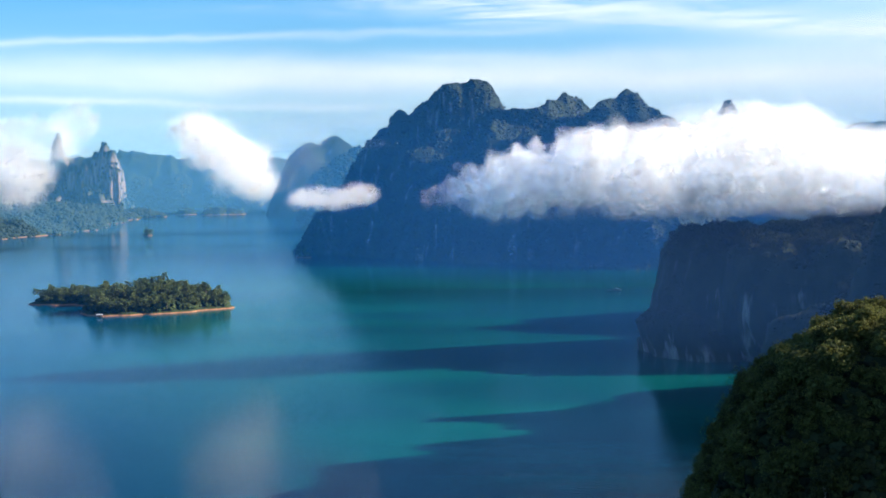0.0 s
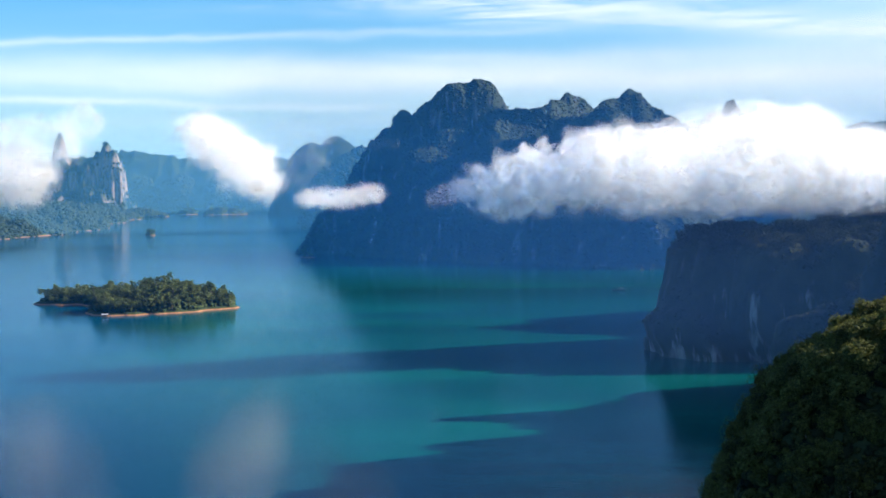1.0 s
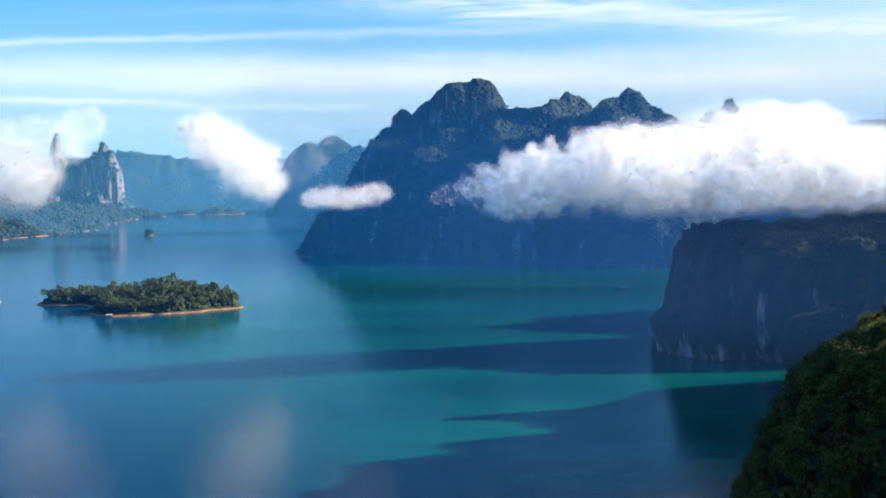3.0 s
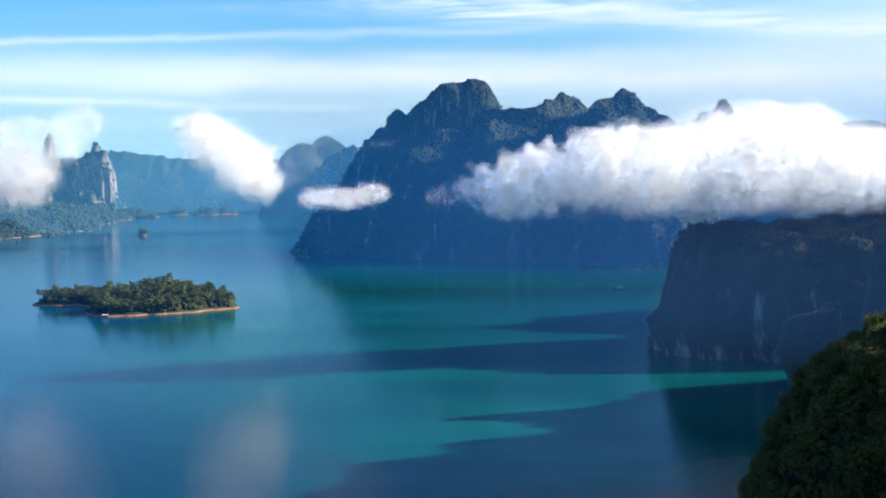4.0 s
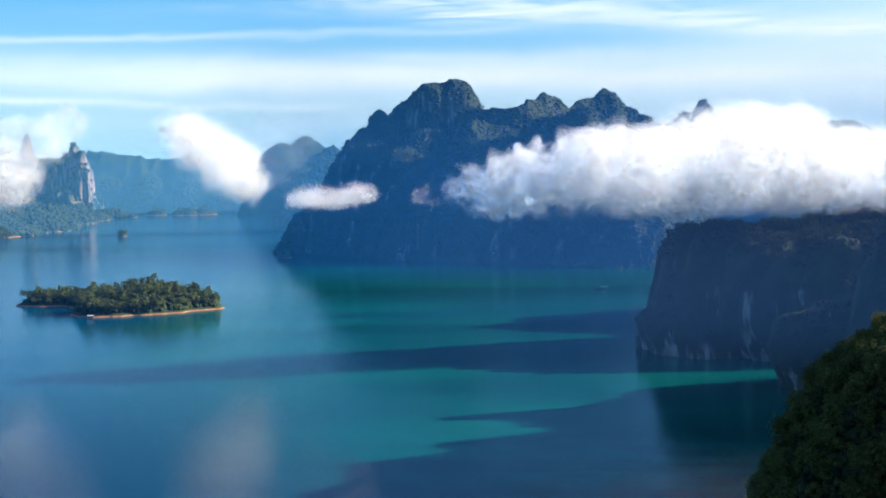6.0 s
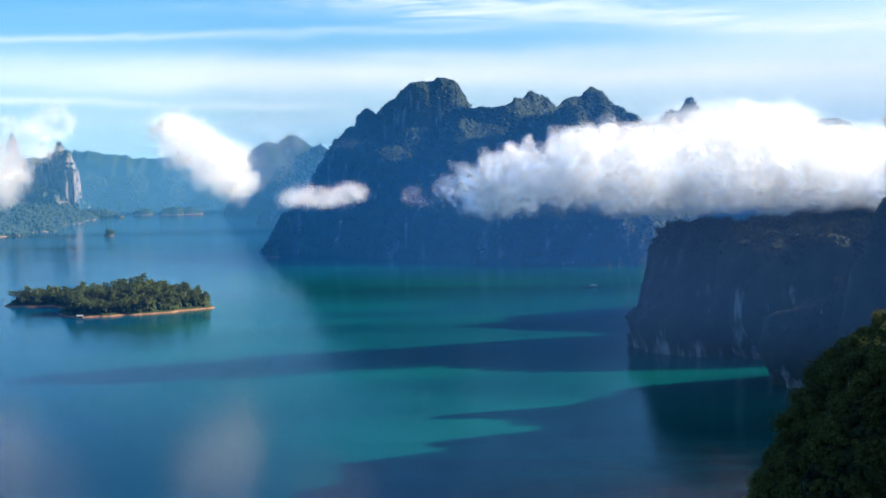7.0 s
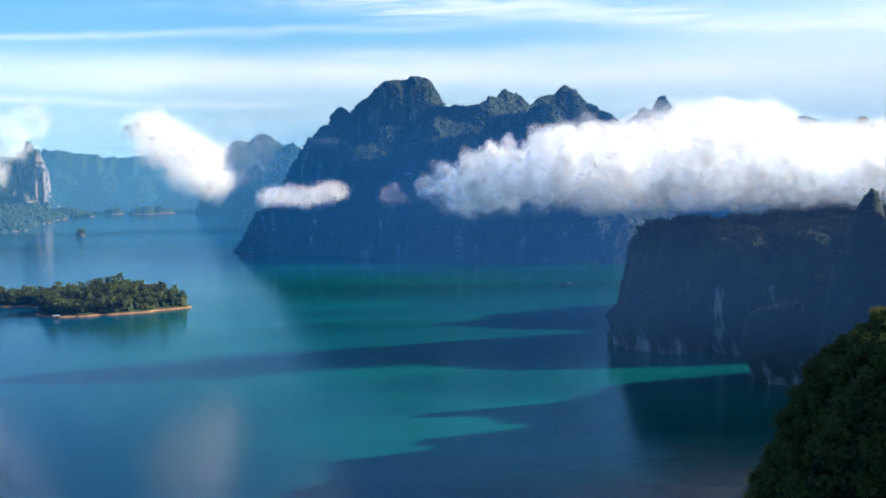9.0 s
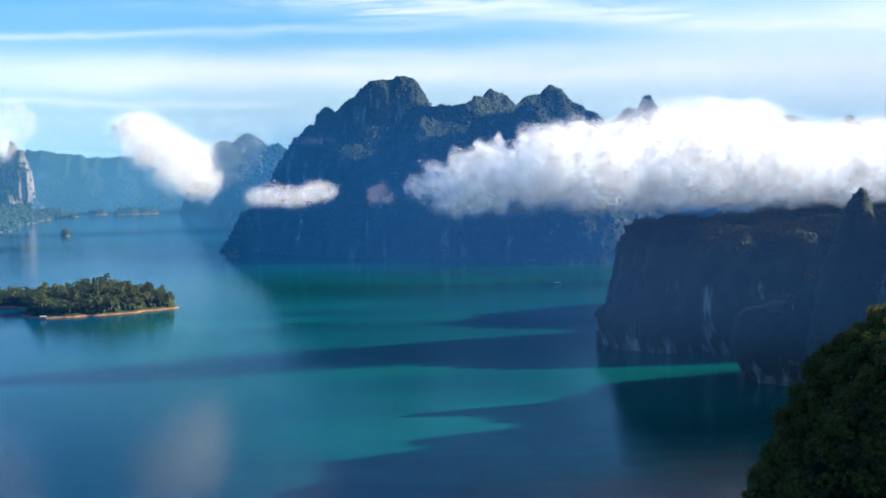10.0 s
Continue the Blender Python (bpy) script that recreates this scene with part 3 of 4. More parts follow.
mountain("low forested hills on the far shore", (-1850, -700, 4540, 4780), 7, [(-1460, 4670, 118, 90, 2), (-1329, 4670, 119, 95, 2), (-1217, 4670, 103, 90, 2), (-1088, 4670, 75, 90, 2), (-1555, 4670, 101, 90, 2), (-1386, 4670, 93, 90, 2), (-958, 4670, 67, 100, 2)], 12, 29, SHORE_EARTH, 5000, 6, name="hill")
mountain("forested low headland with bare red earth along the water", (-2000, -1100, 2850, 4500), 8, [(-1400, 3500, 66, 230, 2), (-1450, 3850, 56, 220, 2), (-1375, 3260, 58, 185, 2), (-1385, 3130, 34, 165, 2), (-1440, 4120, 40, 160, 2), (-1350, 4270, 22, 95, 2), (-1300, 4290, 12, 55, 2), (-1620, 3400, 84, 320, 2)], 8, 31, SHORE_EARTH, 22000, 5.0, name="headland", leaf=SHORE_FOREST)
CLIFF = [
    (82, 1128, 40, 63, 3), (80, 1160, 42, 66, 3), (88, 1140, 64, 50, 4),
    (95, 1185, 87, 54, 6), (93, 1155, 86, 52, 6), (104, 1130, 87, 48, 6), (132, 1098, 88, 48, 7), (172, 1096, 89, 50, 7), (215, 1096, 90, 52, 7), (260, 1110, 91, 62, 6), (150, 1150, 89, 70, 8),
    (177, 902, 121, 43, 1.5), (200, 898, 106, 50, 1.7), (140, 945, 54, 42, 4), (160, 930, 62, 40, 3),
    (224, 1340, 86, 120, 2), (255, 1285, 86, 95, 2), (180, 1380, 78, 110, 2), (290, 1270, 80, 120, 2), (306, 1390, 172, 120, 1.8), (308, 1440, 165, 110, 1.8),
    (400, 1180, 150, 110, 2), (410, 1290, 165, 120, 2), (420, 1400, 160, 110, 2),
]
# jagged crest that throws its shadow far over the lake
SKYLINE = [(232, 330, 150), (230, 420, 156), (228, 520, 158), (230, 640, 160), (230, 720, 164), (230, 765, 163), (230, 790, 158), (230, 800, 151), (230, 811, 136), (230, 820, 139), (230, 832, 146), (230, 842, 134), (226, 858, 116), (205, 890, 108)]
SHOULDER = [(262, 330, 120), (262, 500, 125), (262, 700, 125), (262, 790, 105)]
_, cliff_p, cliff_q = mountain("dark sheer limestone cliffs topped with forest", (0, 540, 330, 1560), 3, CLIFF, 9, 37, CLIFF_ROCK, 30000, 1.8, sink=0.55, name="cliff", ridges=[([(143, 1320, 84), (174, 1330, 86), (198, 1330, 88), (226, 1320, 93), (250, 1300, 99), (282, 1290, 107)], 70, 2.0), (SKYLINE, 46, 1.7), (SHOULDER, 105, 2.2)], notch=17.0, warp=0.11, warp_size=22, blend=5, jag=0.3, keep=lambda c, n: (n[:, 2] > 0.35) * (c[:, 0] < 330) * 1.0)
NEAR = [(98, 400, 108, 88, 4.0)]
FLANK_X = [-4, 7, 15, 20.5, 25.5, 29, 35.5, 43, 51, 61, 69, 78, 100, 150, 200, 260]
FLANK_Z = [-40, -12, 12, 34, 51, 61.5, 74, 87, 94.5, 101, 104, 105, 107, 105, 92, 40]


def hill_shape(x, y):
    """A blunt spur: a sheer flank over the water, a top that climbs towards its steep front and falls away behind."""
    p = np.stack([x, y, np.zeros_like(x)], 1)
    k = np.minimum(y, 400) / 400
    back = np.maximum(y - 400, 0)
    z0 = np.interp(np.where(y < 400, x / k, x - 0.17 * back), FLANK_X, FLANK_Z)
    top = 150 - (150 - z0) * k
    z = z0 + 0.25 * (top - z0) * np.clip((z0 - 20) / 50, 0, 1)
    z = z - 0.45 * back - 1.1 * np.maximum(y - 450, 0)
    front = 324 + 0.8 * np.maximum(45 - x, 0) + 7 * fbm(p, 24.0, 3, 46)
    z = z - 2.8 * np.maximum(front - y, 0)
    return z + 4 * (fbm(p, 26.0, 4, 47, 0.55, True) - 0.35) * np.clip(z / 30, 0, 1)


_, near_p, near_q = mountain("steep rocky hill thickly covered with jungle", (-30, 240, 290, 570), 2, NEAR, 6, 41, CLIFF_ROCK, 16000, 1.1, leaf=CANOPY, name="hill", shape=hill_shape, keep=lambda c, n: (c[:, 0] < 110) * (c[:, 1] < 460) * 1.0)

# ---- trees ----
BARK, nt_, N_, L_, out_ = material("pale_bark")
bark = N_("ShaderNodeBsdfPrincipled")
bark.inputs["Roughness"].default_value = 0.9
L_(mix_node(nt_, noise_node(nt_, 2.0, 5, 0.7).outputs["Fac"], (0.10, 0.08, 0.06), (0.3, 0.26, 0.21)), bark.inputs["Base Color"])
L_(bark.outputs[0], out_.inputs[0])


def tube(path, radii, sides=6):
    """A tapering round stem along a path."""
    v, f = [], []
    for k, (p, r) in enumerate(zip(path, radii)):
        for a in range(sides):
            v.append((p[0] + r * math.cos(6.2832 * a / sides), p[1] + r * math.sin(6.2832 * a / sides), p[2]))
    for k in range(len(path) - 1):
        for a in range(sides):
            b = (a + 1) % sides
            f.append((k * sides + a, k * sides + b, (k + 1) * sides + b, (k + 1) * sides + a))
    return v, f


def tree(height, spread, rng, mat, leaves=500, leaf=0.55, clump_count=13, tall=0.5):
    """A jungle tree: trunk, limbs, and a crown of many leaf sprays gathered in clumps with gaps between."""
    lean = rng.normal(0, 0.05, 2) * height
    path = [(lean[0] * t * t, lean[1] * t * t, height * 0.82 * t) for t in (-0.08, 0.25, 0.5, 0.75, 1.0)]
    r0 = height * 0.022 + 0.08
    v, f = tube(path, [r0, r0 * 0.8, r0 * 0.65, r0 * 0.5, r0 * 0.3])
    cents = []
    for k in range(clump_count):
        a = k * 2.4 + rng.random()
        u = (k + 0.5) / clump_count
        rad = spread * 0.62 * math.sqrt(rng.uniform(0.05, 1)) * (1 - 0.55 * abs(u - 0.4))
        z = height * (1 - tall) + height * tall * (0.12 + 0.8 * u)
        c = np.array([lean[0] + rad * math.cos(a), lean[1] + rad * math.sin(a), z])
        cents.append(c)
        if k % 2 == 0:                            # a limb out to this clump
            s0 = np.array([lean[0] * 0.5, lean[1] * 0.5, height * (0.8 - tall * 0.55)])
            lv, lf = tube([s0, (s0 + c) / 2 + (0, 0, 0.3), c], [r0 * 0.4, r0 * 0.28, r0 * 0.12], 4)
            f += [tuple(i + len(v) for i in g) for g in lf]
            v += lv
    trunk = (np.array(v), np.array(f))
    cents = np.array(cents)
    pick = rng.integers(0, clump_count, leaves)
    u = rng.standard_normal((leaves, 3))
    u /= np.linalg.norm(u, axis=1, keepdims=True)
    size = spread * rng.uniform(0.24, 0.42, clump_count)[pick]
    pos = cents[pick] + u * size[:, None] * rng.uniform(0.55, 1.05, (leaves, 1)) * (1, 1, 0.75)
    n = u + rng.normal(0, 0.45, (leaves, 3)) + (0, 0, 0.35)
    n /= np.linalg.norm(n, axis=1, keepdims=True)
    t1 = np.cross(n, rng.standard_normal((leaves, 3)))
    t1 /= np.linalg.norm(t1, axis=1, keepdims=True)
    t2 = np.cross(n, t1)
    ls = leaf * rng.uniform(0.6, 1.3, (leaves, 1))
    quad = np.stack([pos - t1 * ls, pos - t2 * ls * 0.6 + n * ls * 0.15, pos + t1 * ls - n * ls * 0.2, pos + t2 * ls * 0.6 + n * ls * 0.15], 1).reshape(-1, 3)
    face = np.arange(leaves * 4).reshape(-1, 4)
    core, cf = ico(1)
    cv = (core[None] * (size[:clump_count, None, None] * 0 + spread * 0.17) * (1 + 0.25 * rng.standard_normal((clump_count, len(core), 1))) * (1, 1, 0.75) + cents[:, None]).reshape(-1, 3)
    cq = (np.concatenate([cf, cf[:, 2:]], 1)[None] + (np.arange(clump_count) * len(core))[:, None, None]).reshape(-1, 4)
    return trunk, (quad, face), (cv, cq[:, :3])


def tree_thing(height, spread, rng, mat, label, group, **kw):
    (tv, tf), (lv, lf), (cv, cf) = tree(height, spread, rng, mat, **kw)
    thing = new("tree", None)
    tagged(thing, label, "tree", group)
    mesh_object("trunk", tv, tf, BARK, thing)
    v = np.concatenate([lv, cv])
    me = bpy.data.meshes.new("crown")
    me.from_pydata(v.tolist(), [], [tuple(g) for g in lf.tolist()] + [tuple(i + len(lv) for i in g) for g in cf.tolist()])
    me.materials.append(mat)
    new("crown", me).parent = thing
    return thing


def plant(kinds, spots, rng, lift=-0.3, lo=0.75, hi=1.25):
    """Trees of the given kinds at the spots: the first few are the kinds themselves, the others copies."""
    for k, p in enumerate(spots):
        sc = rng.uniform(lo, hi)
        kind = kinds[k % len(kinds)]
        m = pose(p[0], p[1], p[2] + lift, 0, 0, rng.uniform(0, 360))
        if k < len(kinds):
            kind.matrix_basis = m
        else:
            ob = copy_thing(kind, m)
            ob.scale = (sc, sc, sc * rng.uniform(0.9, 1.15))


def spread_out(pts, gap, limit):
    """Keep points that are at least gap apart, up to limit."""
    cells, kept = {}, []
    for p in pts:
        key = (int(p[0] // gap), int(p[1] // gap), int(p[2] // gap))
        near = (q for a in (-1, 0, 1) for b in (-1, 0, 1) for c in (-1, 0, 1) for q in cells.get((key[0] + a, key[1] + b, key[2] + c), ()))
        if all((p[0] - q[0]) ** 2 + (p[1] - q[1]) ** 2 + (p[2] - q[2]) ** 2 > gap * gap for q in near):
            cells.setdefault(key, []).append(p)
            kept.append(p)
            if len(kept) == limit:
                break
    return kept


def grove(name, label, kinds, spots, rng, mat, lo=0.75, hi=1.25):
    """The rest of a wood, crowns joined in one mesh."""
    vs, fs, base = [], [], 0
    crowns = []
    for k in kinds:
        me = next(c for c in k.children if c.name.startswith("crown")).data
        v = np.zeros(len(me.vertices) * 3)
        me.vertices.foreach_get("co", v)
        f = [tuple(p.vertices) for p in me.polygons]
        crowns.append((v.reshape(-1, 3), np.array([g if len(g) == 4 else (*g, g[2]) for g in f])))
    quads = []
    for k, p in enumerate(spots):
        v, f = crowns[k % len(crowns)]
        a, sc = rng.uniform(0, 6.283), rng.uniform(lo, hi)
        c, d = math.cos(a) * sc, math.sin(a) * sc
        vs.append(np.stack([v[:, 0] * c - v[:, 1] * d + p[0], v[:, 0] * d + v[:, 1] * c + p[1], v[:, 2] * sc + p[2] - 0.3], 1))
        quads.append(f + base)
        base += len(v)
    q = np.concatenate(quads)
    tri = q[:, 2] == q[:, 3]
    me = bpy.data.meshes.new(name)
    allv = np.concatenate(vs)
    me.from_pydata(allv.tolist(), [], q[~tri].tolist() + q[tri][:, :3].tolist())
    me.materials.append(mat)
    return tagged(new(name, me), label, "trees", kind="stuff")


# ---- jungle on the near hill ----
HRNG = np.random.default_rng(5)
spots, _ = scatter(near_p, near_q, 9000, HRNG, lambda c, n: (c[:, 2] > 30) * (c[:, 0] < 95) * (c[:, 1] < 455) * np.where(n[:, 2] > 0.45, 1.0, 0.6))
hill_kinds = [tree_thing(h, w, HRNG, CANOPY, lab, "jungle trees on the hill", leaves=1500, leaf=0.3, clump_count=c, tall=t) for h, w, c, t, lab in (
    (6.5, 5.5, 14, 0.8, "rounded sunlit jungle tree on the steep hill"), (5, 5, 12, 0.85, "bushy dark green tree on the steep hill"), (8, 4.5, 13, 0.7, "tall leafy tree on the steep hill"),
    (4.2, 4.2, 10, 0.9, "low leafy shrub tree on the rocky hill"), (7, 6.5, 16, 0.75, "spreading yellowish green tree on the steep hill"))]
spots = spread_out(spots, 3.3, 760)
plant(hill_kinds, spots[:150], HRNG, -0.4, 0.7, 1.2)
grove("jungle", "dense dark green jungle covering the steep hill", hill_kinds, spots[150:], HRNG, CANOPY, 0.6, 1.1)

# ---- islands ----
TRNG = np.random.default_rng(21)
ISLAND = [(-580, 1588, 9, 48, 2), (-606, 1578, 6, 30, 2), (-530, 1575, 12, 52, 2), (-490, 1478, 10, 58, 2.2), (-452, 1508, 22, 70, 1.8), (-412, 1518, 14, 46, 1.8), (-392, 1512, 7, 28, 1.8), (-480, 1560, 14, 62, 2)]
_, ip, iq = mountain("wooded island ringed by bare red earth", (-720, -310, 1380, 1680), 2.0, ISLAND, 3, 43, SHORE_EARTH, 3200, 2.6, leaf=ISLAND_LEAVES, name="island", keep=lambda c, n: (c[:, 2] > 3.6) * 1.0)
spots, _ = scatter(ip, iq, 6000, TRNG, lambda c, n: (c[:, 2] > 3.4) * np.where(c[:, 1] < 1560, 1.0, 0.4))
kinds = [tree_thing(h, w, TRNG, ISLAND_LEAVES, lab, "trees on the island", leaves=190, leaf=0.8, clump_count=c, tall=t) for h, w, c, t, lab in (
    (9, 7, 12, 0.8, "leafy green jungle tree on the island"), (8, 8, 13, 0.82, "broad dark green tree on the island"), (13, 5, 10, 0.6, "tall slender tree above the island canopy"),
    (6.5, 6, 10, 0.85, "low bushy green tree on the island"), (10, 8, 13, 0.75, "spreading green tree on the island"), (7.5, 5, 9, 0.8, "small rounded tree on the island"), (15, 4.5, 8, 0.5, "tall thin tree with a high crown on the island"))]
spots = spread_out(spots, 4.0, 560)
plant(kinds, spots[:110], TRNG, -0.3, 0.6, 1.2)
grove("island_wood", "dense green wood covering the island", kinds, spots[110:], TRNG, ISLAND_LEAVES, 0.6, 1.2)


# ---- forest on the cliff tops ----
spots, _ = scatter(cliff_p, cliff_q, 6000, TRNG, lambda c, n: (n[:, 2] > 0.6) * (c[:, 2] > 60) * (c[:, 1] > 860) * (c[:, 0] < 290) * (c[:, 1] < 1400) * 1.0)
spots = spread_out(spots, 4.6, 700)
cliff_kinds = [tree_thing(h, w, TRNG, CLIFF_LEAVES, lab, "trees on the cliff tops", leaves=260, leaf=0.6, clump_count=c, tall=t) for h, w, c, t, lab in (
    (7, 7, 12, 0.85, "rounded dark tree on the cliff top"), (6, 6, 11, 0.85, "bushy tree on the edge of the cliff"), (9, 6, 12, 0.75, "taller tree standing above the cliff forest"))]
plant(cliff_kinds, spots[:14], TRNG, lo=0.7, hi=1.2)
copy_thing(cliff_kinds[0], pose(139.5, 917, 49)).scale = (1.15, 1.15, 1.25)
grove("cliff_wood", "dark forest covering the tops of the cliffs", cliff_kinds, spots[14:], TRNG, CLIFF_LEAVES, 0.6, 1.15)


def islet(label, x, y, lobes, seed, trees, name="islet"):
    rel = [(x + a, y + b, c, r, p) for a, b, c, r, p in lobes]
    _, p, q = mountain(label, (x - 60, x + 60, y - 50, y + 50), 1.5, rel, 1.5, seed, SHORE_EARTH, 60, 1.5, leaf=ISLAND_LEAVES, name=name, keep=lambda c, n: (c[:, 2] > 3.0) * 1.0 + 1e-6)
    pts, _ = scatter(p, q, 400, TRNG, lambda c, n: (c[:, 2] > 2.2) * 1.0 + 1e-6)
    plant([copy_thing(kinds[k], pose(0, 0, 0)) for k in (1, 2, 4)], spread_out(pts, 5, trees), TRNG, lo=0.6, hi=0.95)


islet("small wooded islet with red earth banks", -692, 1603, [(0, 0, 6, 28, 2), (-18, 6, 7, 26, 2)], 81, 14)
islet("far wooded islet with a pale shore", -1251, 4450, [(0, 0, 19, 36, 2), (-16, 4, 15, 30, 2)], 87, 12)
islet("far wooded islet off the headland", -1161, 4390, [(0, 0, 20, 36, 2), (24, 4, 24, 38, 2)], 89, 12)
islet("far rounded wooded islet with a pale shore", -1103, 4410, [(0, 0, 21, 38, 2), (26, 4, 12, 30, 2)], 91, 10)
islet("tiny rocky islet with a few crooked trees", -967, 3135, [(0, 0, 7, 16, 2), (-8, 2, 5, 12, 2)], 83, 8)
islet("low rocky islet at the foot of the mountain", -457, 2321, [(0, 0, 6, 15, 2), (-11, 3, 5, 12, 2)], 85, 5)

# ---- clouds ----
cloud("long white cumulus bank drifting over the cliffs", [(-68, 1085, 127, 28, 24, 19), (-40, 1092, 134, 30, 26, 21), (-8, 1098, 135, 32, 28, 22), (25, 1110, 137, 38, 32, 27), (62, 1130, 139, 40, 34, 28), (106, 1145, 139, 40, 36, 31), (142, 1160, 140, 46, 40, 33), (180, 1170, 133, 48, 42, 28), (228, 1180, 130, 52, 44, 25), (280, 1190, 131, 52, 44, 26), (340, 1200, 131, 52, 44, 26)], 2.7, 61, base=105, billow=0.42, white=0.98, ragged=(-80, 40))
cloud("leaning white cloud over the lake", [(-414, 1512, 186, 24, 22, 15), (-394, 1512, 171, 28, 24, 20), (-368, 1512, 150, 28, 24, 22), (-350, 1512, 130, 22, 20, 15)], 2.6, 67, thin=0.4, billow=0.6, white=0.7)
cloud("small low cloud scrap over the lake", [(-226, 1177, 122, 16, 13, 7.5), (-208, 1177, 121, 16, 13, 7), (-188, 1177, 124, 14, 13, 7.5)], 1.6, 71, thin=0.16, billow=0.7, white=0.75)
cloud("white cloud bank hanging before the far shore", [(-640, 1500, 152, 42, 32, 32), (-603, 1500, 140, 32, 28, 23)], 2.8, 73, thin=0.36, billow=0.6, white=0.68)
WISP = ((0.06, 0.022), (0.11, 0.035), (0.18, 0.05), (0.26, 0.06), (0.36, 0.07))
cloud("torn thin wisps of cloud above the far shore", [(-575, 1520, 178, 34, 22, 20), (-545, 1525, 196, 22, 18, 18), (-600, 1520, 190, 30, 20, 14)], 2.8, 74, levels=WISP, billow=0.6, thin=0.7)
cloud("faint veil of cloud behind the leaning cloud", [(-350, 1640, 182, 34, 22, 16), (-315, 1640, 178, 26, 20, 12), (-330, 1640, 150, 24, 18, 22)], 2.8, 76, levels=WISP, billow=0.8, thin=0.08)
cloud("thin flat wisp on the shoulder of the mountain", [(-285, 1900, 172, 16, 10, 4), (-262, 1900, 174, 14, 10, 4)], 1.6, 77, levels=WISP, thin=0.12)
cloud("small torn wisp before the mountain", [(-168, 1500, 112, 7, 7, 9), (-160, 1500, 120, 6, 6, 6), (-150, 1500, 108, 8, 6, 5)], 1.4, 78, levels=WISP, billow=0.8, crumbs=6, thin=0.2)

# ---- haze, as flat tinted sheets ----
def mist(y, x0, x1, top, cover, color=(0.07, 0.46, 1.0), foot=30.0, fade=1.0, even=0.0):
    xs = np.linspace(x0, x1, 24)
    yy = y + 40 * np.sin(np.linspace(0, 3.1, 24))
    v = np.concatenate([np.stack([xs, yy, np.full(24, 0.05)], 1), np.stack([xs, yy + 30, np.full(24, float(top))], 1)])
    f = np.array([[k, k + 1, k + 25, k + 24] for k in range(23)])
    ob = mesh_object("mist_veil", v, f, haze_sheet_material("haze_sheet_tint", cover, top, color, foot, x0, fade, even))
    tagged(ob, "flat tinted sheet standing in for bluish haze over the lake", "mist", kind="stuff")


# added sheets; cover and colour give what lies behind its haze tint
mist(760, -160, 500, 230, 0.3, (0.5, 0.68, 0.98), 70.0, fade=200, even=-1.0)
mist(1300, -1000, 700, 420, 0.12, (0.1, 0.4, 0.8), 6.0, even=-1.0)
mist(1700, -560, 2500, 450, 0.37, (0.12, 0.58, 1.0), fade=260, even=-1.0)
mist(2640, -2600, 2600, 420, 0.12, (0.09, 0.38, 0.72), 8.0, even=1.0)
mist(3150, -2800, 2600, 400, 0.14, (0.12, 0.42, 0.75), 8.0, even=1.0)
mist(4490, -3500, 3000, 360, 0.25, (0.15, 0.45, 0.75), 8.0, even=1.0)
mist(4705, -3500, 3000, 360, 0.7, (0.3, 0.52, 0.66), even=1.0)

# ---- boat and hut ----
def plain(name, color, rough=0.6, vary=0.25):
    m, nt, N, L, out = material(name)
    b = N("ShaderNodeBsdfPrincipled")
    n = noise_node(nt, 3.0, 5, 0.65)
    L(mix_node(nt, n.outputs["Fac"], color, tuple(c * (1 - vary) for c in color)), b.inputs["Base Color"])
    b.inputs["Roughness"].default_value = rough
    L(b.outputs[0], out.inputs[0])
    return m


WOOD, DARK_WOOD, PALE_ROOF, ROPE = plain("weathered_boards", (0.24, 0.15, 0.09)), plain("dark_hull", (0.06, 0.05, 0.045)), plain("pale_roofing", (0.5, 0.5, 0.49)), plain("grey_metal", (0.3, 0.3, 0.32), 0.4)


def box(bm, x0, x1, y0, y1, z0, z1):
    m = Matrix.Translation(((x0 + x1) / 2, (y0 + y1) / 2, (z0 + z1) / 2)) @ Matrix.Diagonal((x1 - x0, y1 - y0, z1 - z0, 1))
    bmesh.ops.create_cube(bm, size=1.0, matrix=m)


def part(name, bm, mat, parent, label=""):
    me = bpy.data.meshes.new(name)
    bm.to_mesh(me)
    bm.free()
    me.materials.append(mat)
    ob = new(name, me)
    ob.parent = parent
    if label:
        tagged(ob, label)
    return ob


def gable(bm, x0, x1, y0, y1, z, rise, thick=0.12):
    """A two-sided roof with some thickness."""
    ym = (y0 + y1) / 2
    prof = [(y0, z), (ym, z + rise), (y1, z), (y1, z + thick), (ym, z + rise + thick), (y0, z + thick)]
    a = [bm.verts.new((x0, y, zz)) for y, zz in prof]
    b = [bm.verts.new((x1, y, zz)) for y, zz in prof]
    for k in range(6):
        bm.faces.new((a[k], a[(k + 1) % 6], b[(k + 1) % 6], b[k]))
    for ring in (a[::-1], b):
        bm.faces.new((ring[0], ring[1], ring[4], ring[5]))
        bm.faces.new((ring[1], ring[2], ring[3], ring[4]))


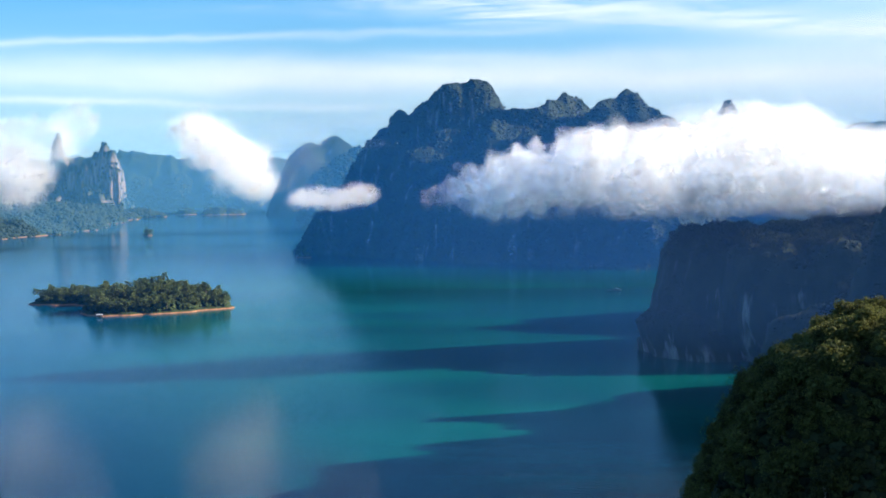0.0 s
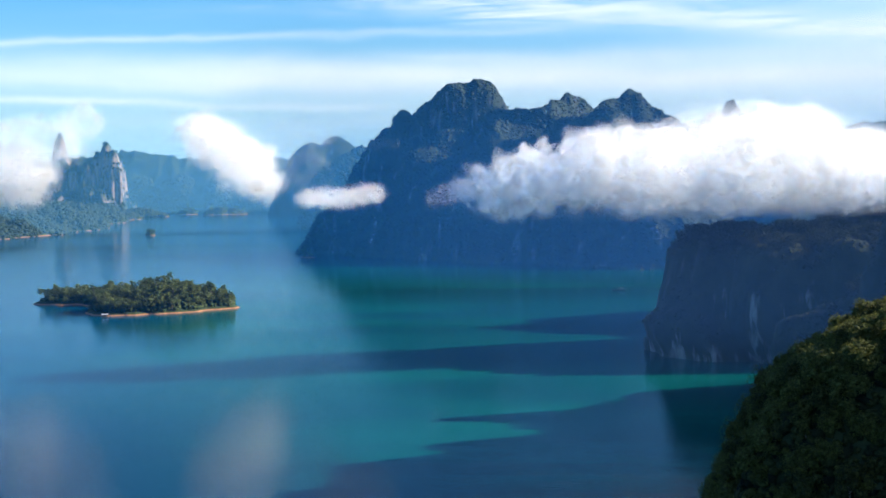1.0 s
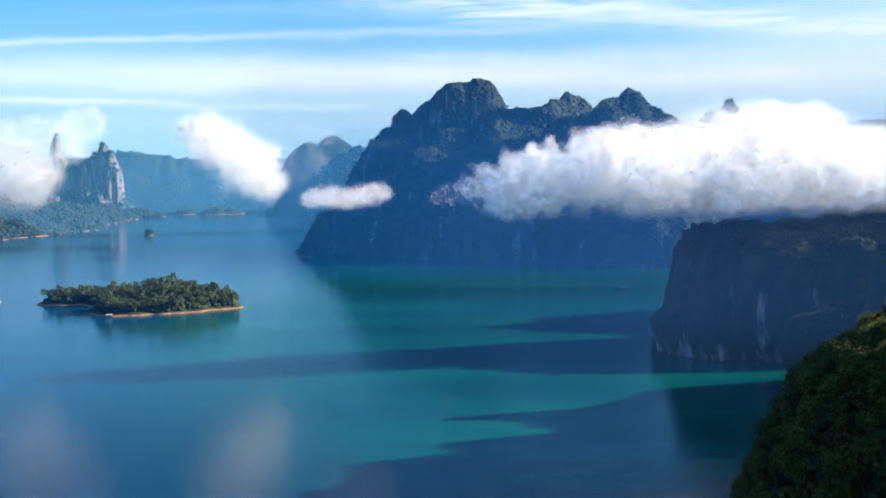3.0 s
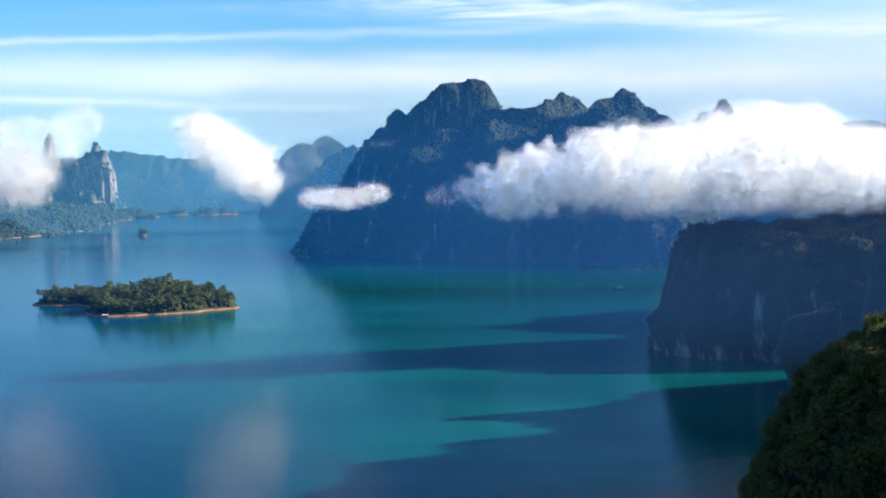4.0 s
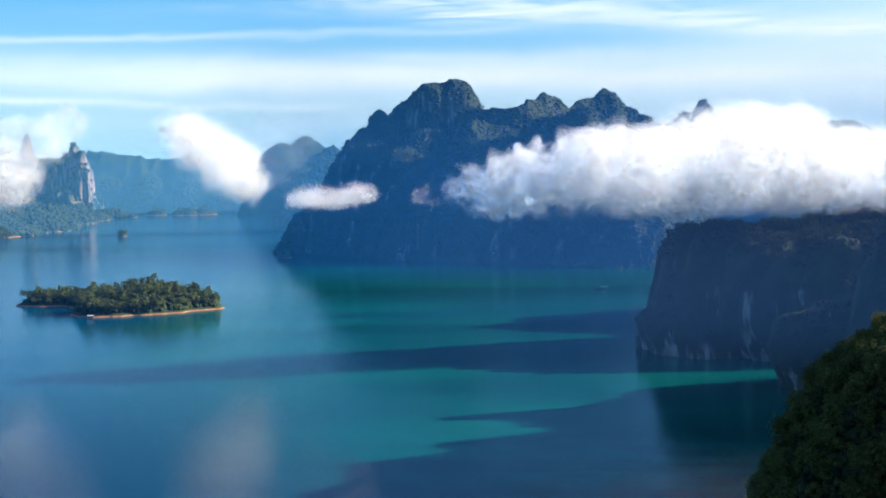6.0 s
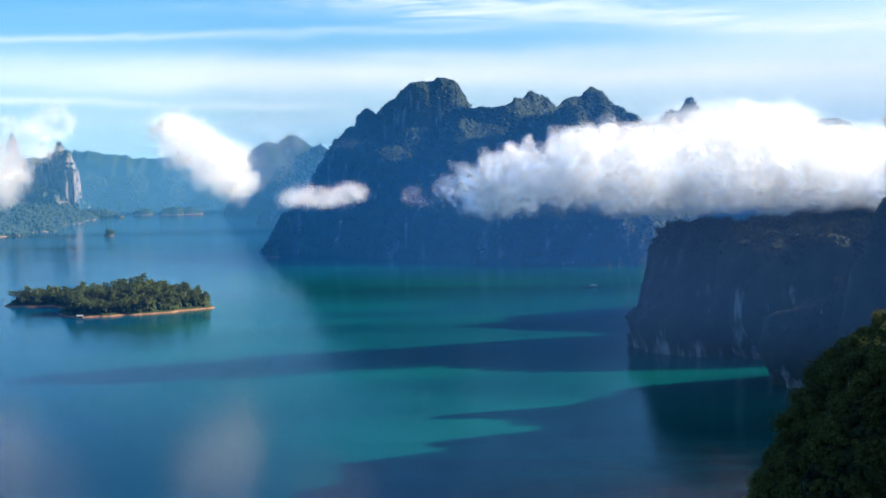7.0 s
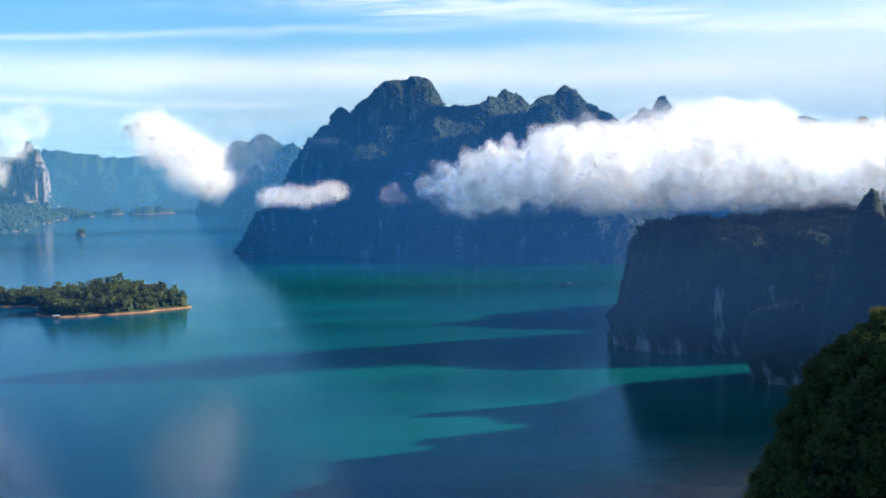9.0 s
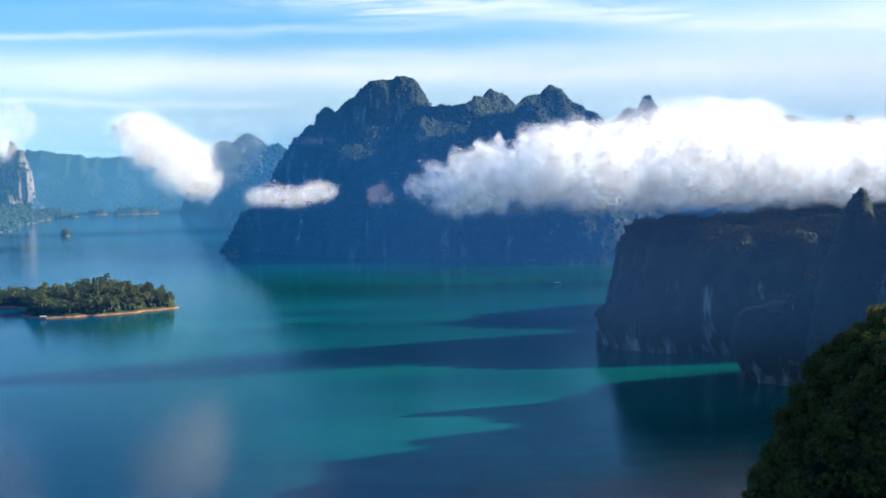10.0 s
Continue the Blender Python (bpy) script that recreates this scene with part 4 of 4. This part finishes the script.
def boat(x, y, turn):
    thing = new("boat", None)
    thing.matrix_basis = pose(x, y, 0, 0, 0, turn) @ Matrix.Diagonal((1.2, 1.2, 1.2, 1))
    tagged(thing, "long dark wooden boat with a pale roof at its stern", "boat")
    bm = bmesh.new()
    rings = []
    for k in range(13):                           # hull sections from stern to the raised bow
        u = k / 12
        xx, half = -6.5 + 13 * u, 1.15 * (1 - abs(2 * u - 0.85) ** 2.6 * 0.45) * (1 if u < 0.9 else (1 - u) / 0.1 * 0.9 + 0.1)
        top = 0.75 + 1.3 * max(0, u - 0.62) ** 1.5 * 3
        rings.append([bm.verts.new(p) for p in ((xx, -half, top), (xx, -half * 0.7, -0.15), (xx, half * 0.7, -0.15), (xx, half, top), (xx, half * 0.86, top), (xx, half * 0.6, 0.2), (xx, -half * 0.6, 0.2), (xx, -half * 0.86, top))])
    for a, b in zip(rings, rings[1:]):
        for k in range(8):
            bm.faces.new((a[k], a[(k + 1) % 8], b[(k + 1) % 8], b[k]))
    bm.faces.new(rings[0][::-1]), bm.faces.new(rings[-1])
    part("hull", bm, DARK_WOOD, thing)
    bm = bmesh.new()
    box(bm, -5.6, 0.4, -1.2, 1.2, 2.25, 2.4)
    bmesh.ops.bevel(bm, geom=bm.edges[:], offset=0.05, segments=1, affect="EDGES")
    part("roof", bm, PALE_ROOF, thing, "pale flat roof")
    for px in (-5.3, -2.6, 0.1):
        for py in (-0.95, 0.95):
            bm = bmesh.new()
            box(bm, px - 0.05, px + 0.05, py - 0.05, py + 0.05, 0.3, 2.26)
            part("post", bm, WOOD, thing)
    for px in (-4.2, -2.2, 1.4, 2.8):
        bm = bmesh.new()
        box(bm, px - 0.2, px + 0.2, -0.8, 0.8, 0.42, 0.5)
        part("bench", bm, WOOD, thing)
    bm = bmesh.new()
    box(bm, -6.9, -6.2, -0.25, 0.25, 0.75, 1.3)
    bmesh.ops.bevel(bm, geom=bm.edges[:], offset=0.08, segments=1, affect="EDGES")
    part("engine", bm, ROPE, thing, "grey outboard engine")


def hut(x, y, turn):
    thing = new("raft_hut", None)
    thing.matrix_basis = pose(x, y, 0, 0, 0, turn)
    tagged(thing, "small floating hut with a pale roof moored at the island", "hut")
    bm = bmesh.new()
    box(bm, -4.0, 4.0, -2.4, 2.4, -0.25, 0.35)
    part("raft", bm, WOOD, thing)
    bm = bmesh.new()
    box(bm, -2.6, 2.6, -1.5, 1.5, 0.35, 2.4)
    part("wall", bm, WOOD, thing)
    bm = bmesh.new()
    gable(bm, -3.2, 3.2, -2.2, 2.2, 2.35, 1.0)
    part("roof", bm, PALE_ROOF, thing, "pale corrugated roof")
    bm = bmesh.new()
    box(bm, -0.45, 0.45, -1.55, -1.48, 0.4, 2.1)
    part("door", bm, DARK_WOOD, thing, "dark doorway")
    for px in (-3.0, 3.0):
        bm = bmesh.new()
        box(bm, px - 0.07, px + 0.07, -2.1, -1.96, 0.35, 2.42)
        part("post", bm, WOOD, thing)


boat(22, 1670, 172)
hut(-493, 1430, 12)
